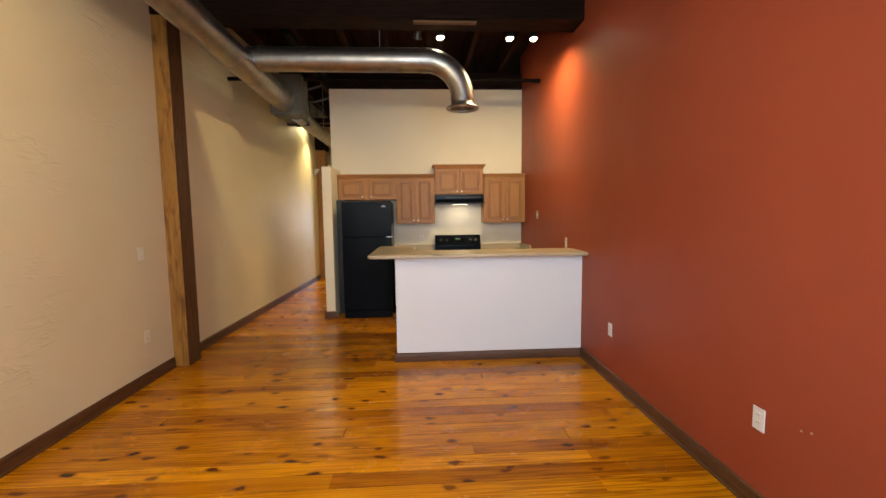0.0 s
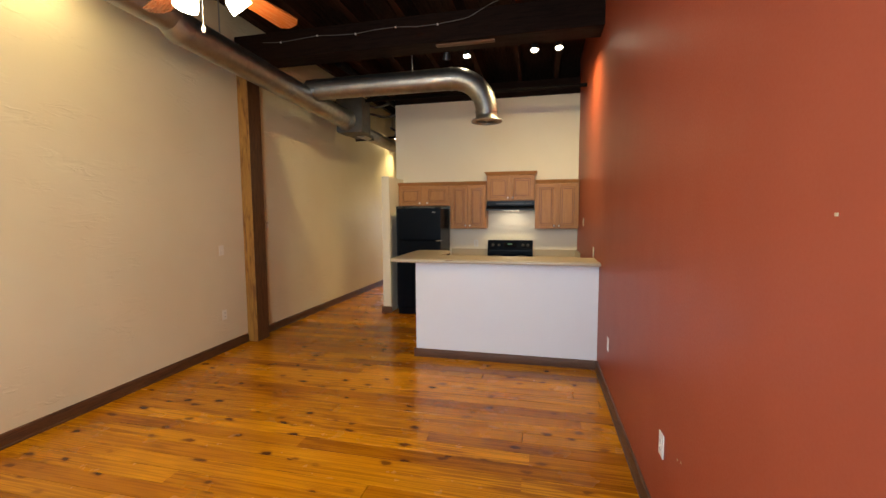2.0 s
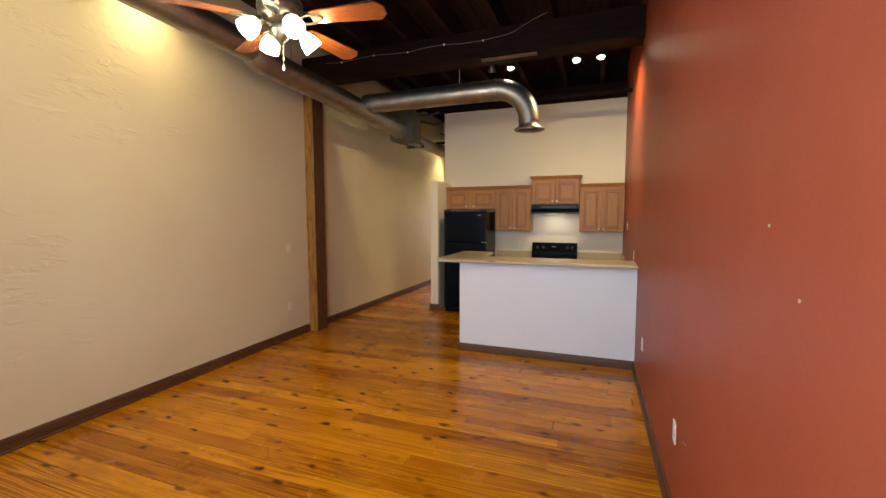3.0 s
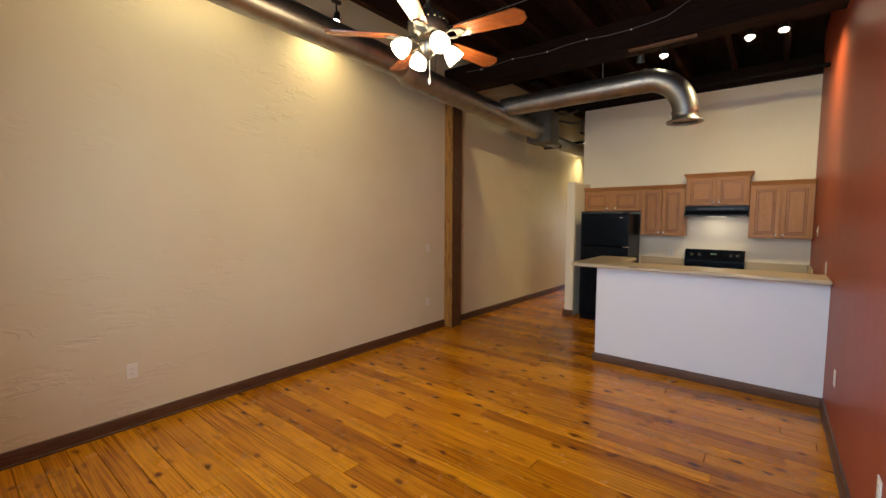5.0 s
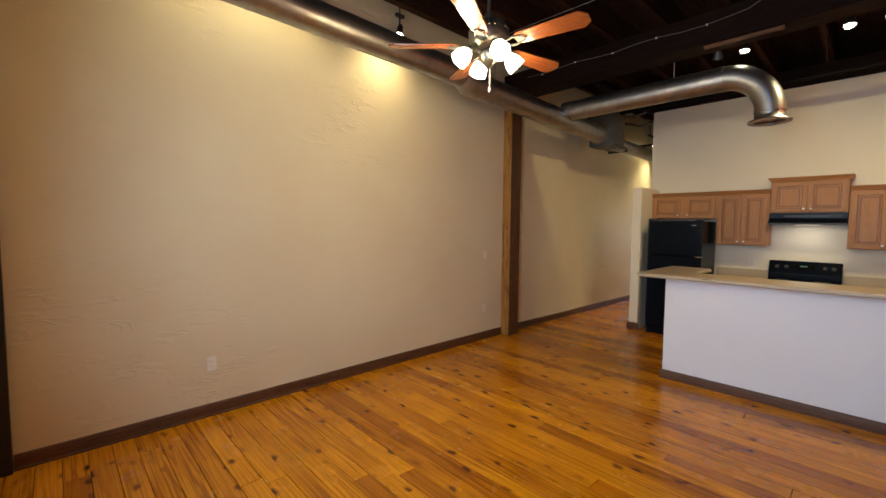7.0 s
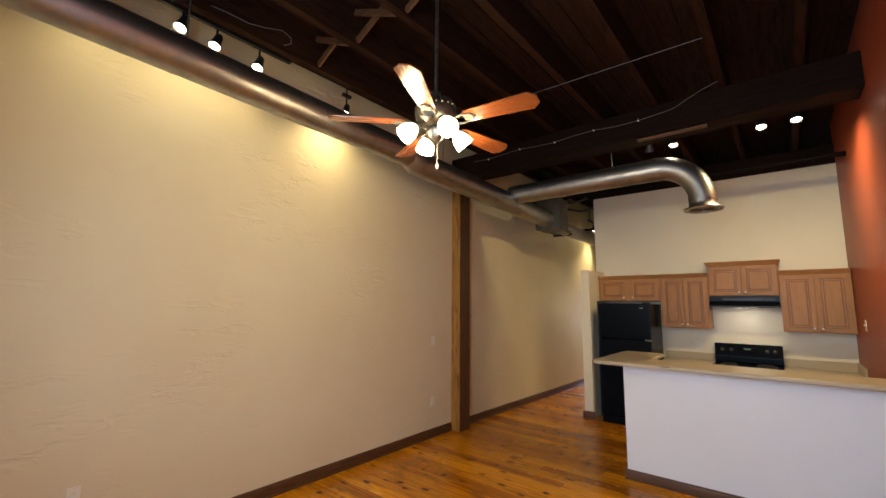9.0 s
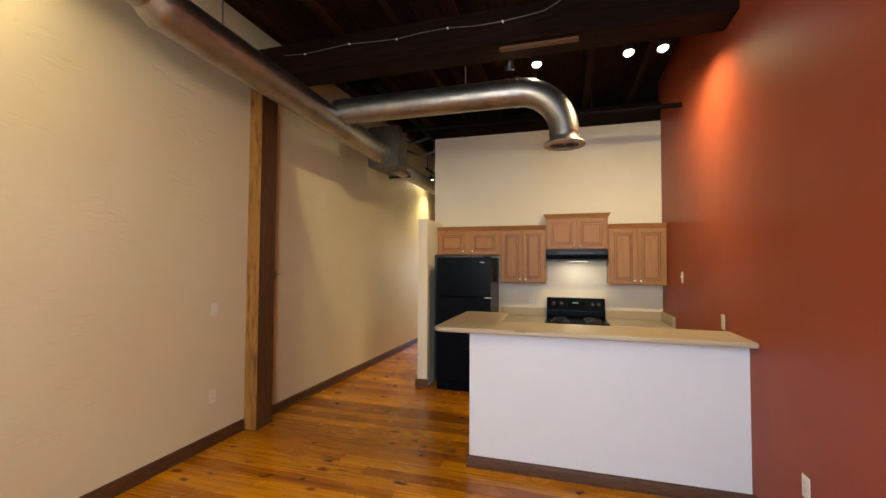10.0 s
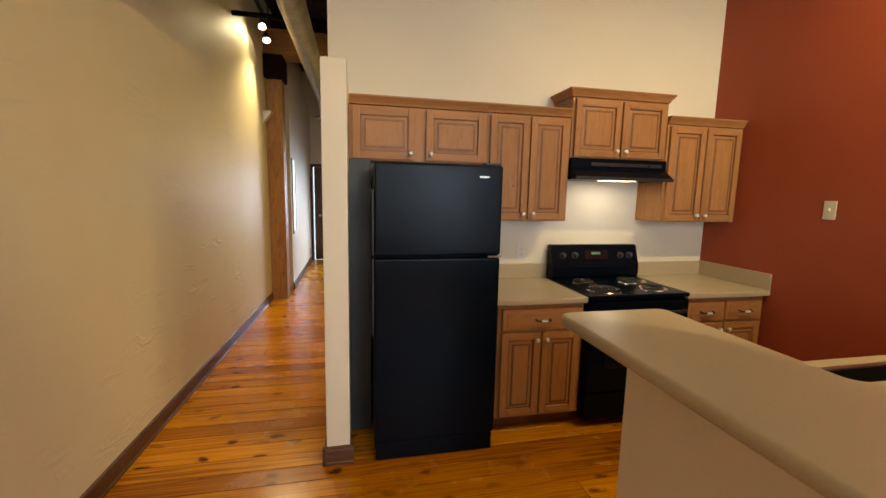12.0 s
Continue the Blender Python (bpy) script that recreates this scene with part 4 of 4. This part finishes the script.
under("edge_chip", boxed(0.345, 3.8472, 1.112, 0.425, 3.8505, 1.119, 0.001), M_BRIDGE, bar, "chipped brown laminate edge")

# low sink counter behind the bar
sc = base("sink_cabinet", (1.0, 4.45, 0), "maple sink base cabinet behind the bar", "cabinet")
under("body", boxed(0.07, 4.14, 0.10, XR - 0.003, 4.84, 0.70, 0.002), M_CAB, sc)
under("front_rail", boxed(0.07, 4.815, 0.702, XR - 0.003, 4.84, 0.858, 0.002), M_CABX, sc)
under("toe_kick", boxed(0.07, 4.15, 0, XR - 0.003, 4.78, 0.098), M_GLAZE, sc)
st = base("sink_worktop", (1.0, 4.45, 0.86), "beige laminate worktop holding a sink", "worktop")
bm = bmesh.new()
for a in ((0.068, 4.135, 0.62, 4.89), (1.39, 4.135, XR - 0.003, 4.89), (0.62, 4.135, 1.39, 4.37), (0.62, 4.81, 1.39, 4.89)):
    box(bm, a[0], a[1], 0.8605, a[2], a[3], 0.900)
under("slab", bm, M_COUNTER, st)
sk = base("sink", (1.005, 4.59, 0.9), "dark steel sink set in the low worktop", "sink")
bm = bmesh.new()
box(bm, 0.61, 4.36, 0.9005, 1.40, 4.385, 0.906); box(bm, 0.61, 4.795, 0.9005, 1.40, 4.82, 0.906)
box(bm, 0.61, 4.385, 0.9005, 0.635, 4.795, 0.906); box(bm, 1.375, 4.385, 0.9005, 1.40, 4.795, 0.906)
under("rim", bm, M_SINK, sk)
bm = bmesh.new()
box(bm, 0.635, 4.385, 0.72, 1.375, 4.795, 0.726)
for a in ((0.629, 4.38, 0.635, 4.80), (1.375, 4.38, 1.381, 4.80), (0.635, 4.379, 1.375, 4.385), (0.635, 4.795, 1.375, 4.801)):
    box(bm, a[0], a[1], 0.72, a[2], a[3], 0.90)
under("bowl", bm, M_COIL, sk)


# ---- plates on the walls ----
def wall_plate(x, y, z, side, kind, mat, label):
    """An outlet or a switch on a wall that faces +x (side 1) or -x (side -1)."""
    p = base("wall_outlet" if kind == "outlet" else "light_switch", (x, y, z), label, "outlet" if kind == "outlet" else "switch")
    def slab(name, y0, z0, y1, z1, d0, d1, m, parent, bevel=0.0):
        a, b = sorted((side * d0, side * d1))
        return part(name, boxed(a, y0, z0, b, y1, z1, bevel), m, parent)
    slab("plate", -0.036, -0.058, 0.036, 0.058, 0.0005, 0.006, mat, p, 0.002)
    if kind == "outlet":
        for dz in (-0.021, 0.021):
            f = slab("socket", -0.017, dz - 0.014, 0.017, dz + 0.014, 0.006, 0.0085, mat, p, 0.003)
            for dy in (-0.006, 0.006):
                slab("slot", dy - 0.001, dz - 0.004, dy + 0.001, dz + 0.006, 0.0085, 0.0088, M_SLOT, f)
    else:
        slab("toggle_frame", -0.006, -0.013, 0.006, 0.013, 0.006, 0.0075, mat, p)
        slab("toggle", -0.004, -0.002, 0.004, 0.010, 0.0075, 0.019, mat, p, 0.001)
    return p


wall_plate(XL, 3.70, 1.194, 1, "switch", M_WALLPLATE, "ivory light switch on the plaster wall near the post")
wall_plate(XL, 3.70, 0.433, 1, "outlet", M_WALLPLATE, "ivory outlet low on the plaster wall near the post")
wall_plate(XL, 0.233, 0.44, 1, "outlet", M_WALLPLATE, "ivory outlet low on the rough plaster wall")
wall_plate(XR, 3.363, 0.472, -1, "outlet", M_WHITEPLASTIC, "white outlet low on the red wall near the bar")
wall_plate(XR, 1.748, 0.481, -1, "outlet", M_WHITEPLASTIC, "white outlet low on the red wall")
wall_plate(XR, 5.668, 1.484, -1, "switch", M_IVORY, "ivory light switch on the red kitchen wall")
wall_plate(XR, 4.50, 1.168, -1, "outlet", M_IVORY, "ivory outlet on the red wall above the bar")
op = base("wall_outlet", (0.256, YB, 1.104), "white outlet on the kitchen wall above the worktop", "outlet")
plate = part("plate", boxed(-0.036, -0.006, -0.058, 0.036, -0.0005, 0.058, 0.002), M_WHITEPLASTIC, op)
for dz in (-0.021, 0.021):
    part("socket", boxed(-0.017, -0.0085, dz - 0.014, 0.017, -0.006, dz + 0.014, 0.003), M_IVORY, op)
oe = base("wall_outlet", (PX0, 4.487, 0.50), "ivory outlet on the cream end of the bar", "outlet")
part("plate", boxed(-0.006, -0.036, -0.058, -0.0005, 0.036, 0.058, 0.002), M_WALLPLATE, oe)
for dz in (-0.021, 0.021):
    part("socket", boxed(-0.0085, -0.017, dz - 0.014, -0.006, 0.017, dz + 0.014, 0.003), M_WALLPLATE, oe)
ts = base("thermostat", (XL, 4.52, 1.475), "small beige thermostat beside the timber post", "thermostat")
part("housing", boxed(0.0005, -0.035, -0.045, 0.026, 0.035, 0.045, 0.006), M_IVORY, ts)
part("dial", boxed(0.0262, -0.02, 0.01, 0.029, 0.02, 0.03, 0.001), M_COUNTER, ts)
for y, z in ((1.476, 0.555), (1.523, 0.540), (0.46, 1.436), (0.654, 1.597)):
    thing("paint_chip", boxed(XR - 0.002, y - 0.005, z - 0.004, XR - 0.0005, y + 0.005, z + 0.004, 0.0), M_COUNTER, "small white paint chip on the red wall", "paint chip", "paint chips")
sc2 = base("wall_sconce", (hall_x(9.60), 9.60, 2.42), "small cream sconce on the wall beside the hall post", "sconce")
part("shade", prism(bmesh.new(), [(0.0005, -0.02), (0.09, 0.10), (0.10, 0.10), (0.10, 0.14), (0.0005, 0.14)], "y", -0.07, 0.07), M_CERAMIC, sc2)


# ---- lights: track heads and the fan ----
def track_head(x, y, z, aim, drop, lit, label, group):
    """A small black can on a stem under its track."""
    h = base("track_spotlight", (x, y, z), label, "spotlight", group)
    d = (Vector(aim) - Vector((x, y, z))).normalized()
    m = d.to_track_quat("Z", "Y").to_matrix().to_4x4()
    part("stem", rodded((0, 0, 0.035), (0, 0, drop), 0.009, None, 10), M_BLACKPLASTIC, h)
    can = part("can", lathe(bmesh.new(), [(0, -0.075), (0.022, -0.075), (0.030, -0.055), (0.033, 0.0), (0.046, 0.045), (0.048, 0.062), (0.043, 0.060), (0.036, 0.035), (0, 0.03)], m, 24), M_BLACKPLASTIC, h)
    part("lens", lathe(bmesh.new(), [(0.040, 0.045), (0.034, 0.052), (0, 0.055)], m, 24), M_BULB if lit else M_BLACKGLASS, can, "lit lens" if lit else "dark lens")
    return h


tr = base("light_track", (HX, 0.6, 3.80), "black lighting track hung between joists above the duct", "track")
part("rail", boxed(-0.018, -0.95, 0.0, 0.018, 0.75, 0.03, 0.003), M_BLACKPLASTIC, tr)
for y in (-0.8, 0.0, 0.65):
    part("hanger", rodded((0, y, 0.03), (0, y, ZD - 3.80 - 0.012), 0.008, None, 8), M_BLACKPLASTIC, tr)
tr2 = base("light_track", (HX, 1.975, 3.74), "short black lighting track near the fan", "track")
part("rail", boxed(-0.018, -0.05, 0.0, 0.018, 0.05, 0.03, 0.003), M_BLACKPLASTIC, tr2)
part("hanger", rodded((0, 0, 0.03), (0, 0, ZD - 3.74 - 0.012), 0.008, None, 8), M_BLACKPLASTIC, tr2)
for y, z in HEADS_LEFT:
    track_head(HX, y, z, (HX + 0.25, y - 0.35, z - 1.0), (3.74 if y > 1.5 else 3.80) - z, True, "black track spotlight washing the plaster wall", "wall track spotlights")
kt = base("light_track", (0.55, 4.45, 3.50), "lighting track mounted beside the timber beam", "track")
part("rail", boxed(-0.42, -0.02, -0.004, 1.10, 0.02, 0.026, 0.003), M_BLACKPLASTIC, kt)
part("mounting_board", boxed(-0.36, -0.335, -0.092, 0.27, -0.275, -0.0715, 0.003), M_BRIDGE, kt, "strip of bare wood")
part("hanger", rodded((-0.3, 0, 0.026), (-0.3, 0, ZJ - 3.50 + 0.02), 0.008, None, 8), M_BLACKPLASTIC, kt)
part("hanger", rodded((0.9, 0, 0.026), (0.9, 0, ZJ - 3.50 + 0.02), 0.008, None, 8), M_BLACKPLASTIC, kt)
for (x, y), lab in zip(HEADS_KITCHEN, ("lit black track spotlight under the beam", "lit black track spotlight under the beam", "lit black track spotlight near the red wall")):
    track_head(x, y, 3.445, (x, y - 0.25, 2.4), 0.055, True, lab, "kitchen track spotlights")
track_head(0.235, 4.45, 3.445, (0.1, 4.9, 2.6), 0.055, False, "unlit black track spotlight under the beam", "kitchen track spotlights")
ht = base("light_track", (-2.03, 9.1, 3.55), "short black lighting track in the hall", "track")
part("rail", boxed(-0.018, -0.4, 0, 0.018, 0.4, 0.03, 0.003), M_BLACKPLASTIC, ht)
for y in (-0.3, 0.3):
    part("hanger", rodded((0, y, 0.03), (0, y, ZD - 3.55 - 0.012), 0.008, None, 8), M_BLACKPLASTIC, ht)
for y, z in HALL_HEADS:
    track_head(-2.03, y, z, (-1.88, y - 0.6, z - 0.8), 3.55 - z, True, "black hall spotlight shining on the wall", "hall spotlights")

fan = base("ceiling_fan", (FAN[0], FAN[1], 2.79), "five-blade ceiling fan with cherry blades and four lit glass shades", "ceiling fan")
part("downrod", rodded((0, 0, 0.20), (0, 0, ZD - 2.79 - 0.1), 0.012, None, 12), M_PEWTER, fan)
part("canopy", lathe(bmesh.new(), [(0, ZD - 2.79 - 0.012), (0.07, ZD - 2.79 - 0.012), (0.065, ZD - 2.79 - 0.06), (0.02, ZD - 2.79 - 0.11), (0, ZD - 2.79 - 0.11)], Matrix(), 24), M_PEWTER, fan)
part("motor_housing", lathe(bmesh.new(), [(0, 0.21), (0.03, 0.205), (0.04, 0.16), (0.09, 0.14), (0.125, 0.10), (0.132, 0.06), (0.125, 0.02), (0.10, -0.01), (0.06, -0.03), (0, -0.03)], Matrix(), 36), M_PEWTER, fan)
for k in range(22):
    a = k * math.tau / 22
    part("housing_rib", rodded((0.093 * math.cos(a), 0.093 * math.sin(a), 0.142), (0.131 * math.cos(a), 0.131 * math.sin(a), 0.085), 0.006, None, 6), M_PEWTER, fan)
part("light_kit", lathe(bmesh.new(), [(0, -0.028), (0.045, -0.030), (0.06, -0.04), (0.062, -0.065), (0.05, -0.10), (0.025, -0.125), (0.012, -0.14), (0, -0.143)], Matrix(), 28), M_PEWTER, fan)
BLADE0 = 9.5
for k in range(5):
    a = radians(BLADE0 + 72 * k)
    turn = Matrix.Rotation(a, 4, "Z") @ Matrix.Rotation(radians(-12), 4, "X")
    out = [(0.20, -0.040), (0.225, -0.052), (0.612, -0.070), (0.654, -0.030), (0.654, 0.030), (0.612, 0.070), (0.225, 0.052), (0.20, 0.040)]
    bm = prism(bmesh.new(), out, "z", -0.004, 0.004)
    bl = part("blade", bm, M_BLADE, fan, "glossy cherry blade")
    bl.matrix_local = turn
    bm = bmesh.new()
    for s in (-1, 1):
        sweep(bm, [(0.10, 0.0, -0.010), (0.15, s * 0.030, -0.016), (0.19, s * 0.038, -0.012), (0.24, s * 0.022, -0.008), (0.27, 0, -0.008)], 0.007, 8)
    box(bm, 0.20, -0.035, -0.012, 0.255, 0.035, -0.005, 0.002)
    part("blade_iron", bm, M_PEWTER, bl, "scrolled blade bracket")
SHADE0 = -28
for k in range(4):
    a = radians(SHADE0 + 90 * k)
    d = Vector((math.cos(a) * 0.72, math.sin(a) * 0.72, -0.69)).normalized()
    p0 = Vector((math.cos(a) * 0.05, math.sin(a) * 0.05, -0.040))
    p1 = p0 + Vector((math.cos(a), math.sin(a), 0.10)) * 0.072
    part("arm", sweep(bmesh.new(), [p0, p0 + Vector((math.cos(a), math.sin(a), 0.35)) * 0.03, p1], 0.009, 10), M_PEWTER, fan)
    m = Matrix.Translation(p1) @ d.to_track_quat("Z", "Y").to_matrix().to_4x4()
    part("socket_cup", lathe(bmesh.new(), [(0, -0.012), (0.022, -0.012), (0.026, 0.0), (0.024, 0.022), (0, 0.022)], m, 20), M_PEWTER, fan)
    part("shade", lathe(bmesh.new(), [(0.023, 0.018), (0.036, 0.030), (0.050, 0.056), (0.058, 0.088), (0.060, 0.116), (0.056, 0.118), (0.053, 0.088), (0.0, 0.075)], m, 28), M_SHADE, fan, "lit frosted glass shade")
    c = Vector((FAN[0], FAN[1], 2.79)) + m @ Vector((0, 0, 0.16))
    lamp("POINT", "fan_bulb", 9.0, WARM, Matrix.Translation(c), radius=0.05)
part("pull_chain", rodded((0.012, 0.0, -0.135), (0.012, 0.0, -0.255), 0.0022, None, 6), M_NICKEL, fan)
part("chain_bob", lathe(bmesh.new(), [(0, -0.255), (0.006, -0.265), (0.009, -0.28), (0.006, -0.295), (0, -0.298)], Matrix.Translation((0.012, 0, 0)), 12), M_CERAMIC, fan)

# cables along the ceiling
def cable(pts, label):
    bm = sweep(bmesh.new(), pts, 0.0036, 8)
    return thing("ceiling_cable", bm, M_CABLE, label, "cable", "ceiling cables")


cp = [(-1.42 + 0.235 * i, 4.058, 3.615 + 0.014 * math.sin(i * 1.7)) for i in range(-2, 9)]
cp += [(0.56, 4.057, 3.64), (0.69, 4.05, 3.70), (0.80, 4.0, 3.722), (0.95, 3.9, 3.722)]
beam_cable = cable(cp, "thin grey cable clipped along the dark beam")
for q in cp[1:11:2]:
    part("clip", boxed(q[0] - 0.007, 4.052, q[2] - 0.007, q[0] + 0.007, 4.0695, q[2] + 0.007, 0.002), M_WHITEPLASTIC, beam_cable, "small white clip")
cable([(-1.98, 0.40, 3.825), (-1.78, 0.50, 3.80), (-1.74, 0.684, 3.793), (-1.74, 0.852, 3.798), (-1.74, 0.983, 3.835), (-1.74, 1.124, 3.888), (-1.74, 1.20, 3.864), (-1.74, 1.206, 3.815), (-1.75, 1.147, 3.774)], "grey cable looping off the wall lighting track")
cable([(-1.7 + 0.22 * i, 3.02 + 0.006 * i, 3.722) for i in range(13)], "thin grey cable under the joists")

# ---- floor boards ----
fl = setting("floor", boxed(XL, YF, -0.0235, XR, YE, -0.021), M_GAP, "honey pine board floor with knots and a gloss finish", "floor")
rng = random.Random(4)
W = 0.132
shared = {}
y, n = YF, 0
while y < YE - 0.02:
    x1_all = XR if y < YB else (3.2 if y > 10.4 else -1.05)
    x = XL - rng.uniform(0.0, 3.5)
    while x < x1_all:
        ln = rng.choice((3.6, 4.2, 4.9))
        a, b = max(x, XL), min(x + ln, x1_all)
        if b - a > 0.05:
            key = round(b - a, 2)
            if key not in shared:
                bm = bmesh.new()
                box(bm, -key / 2 + 0.0006, -W / 2 + 0.0009, -0.0205, key / 2 - 0.0006, W / 2 - 0.0009, 0.0)
                bmesh.ops.bevel(bm, geom=[e for e in bm.edges if min(v.co.z for v in e.verts) > -0.001], offset=0.0020, segments=1, affect="EDGES")
                shared[key] = mesh_of("board", bm, M_FLOOR, False)
            ob = new("board", shared[key])
            ob.parent = fl
            ob.location = ((a + b) / 2, y + W / 2, 0)
        x += ln
    y += W
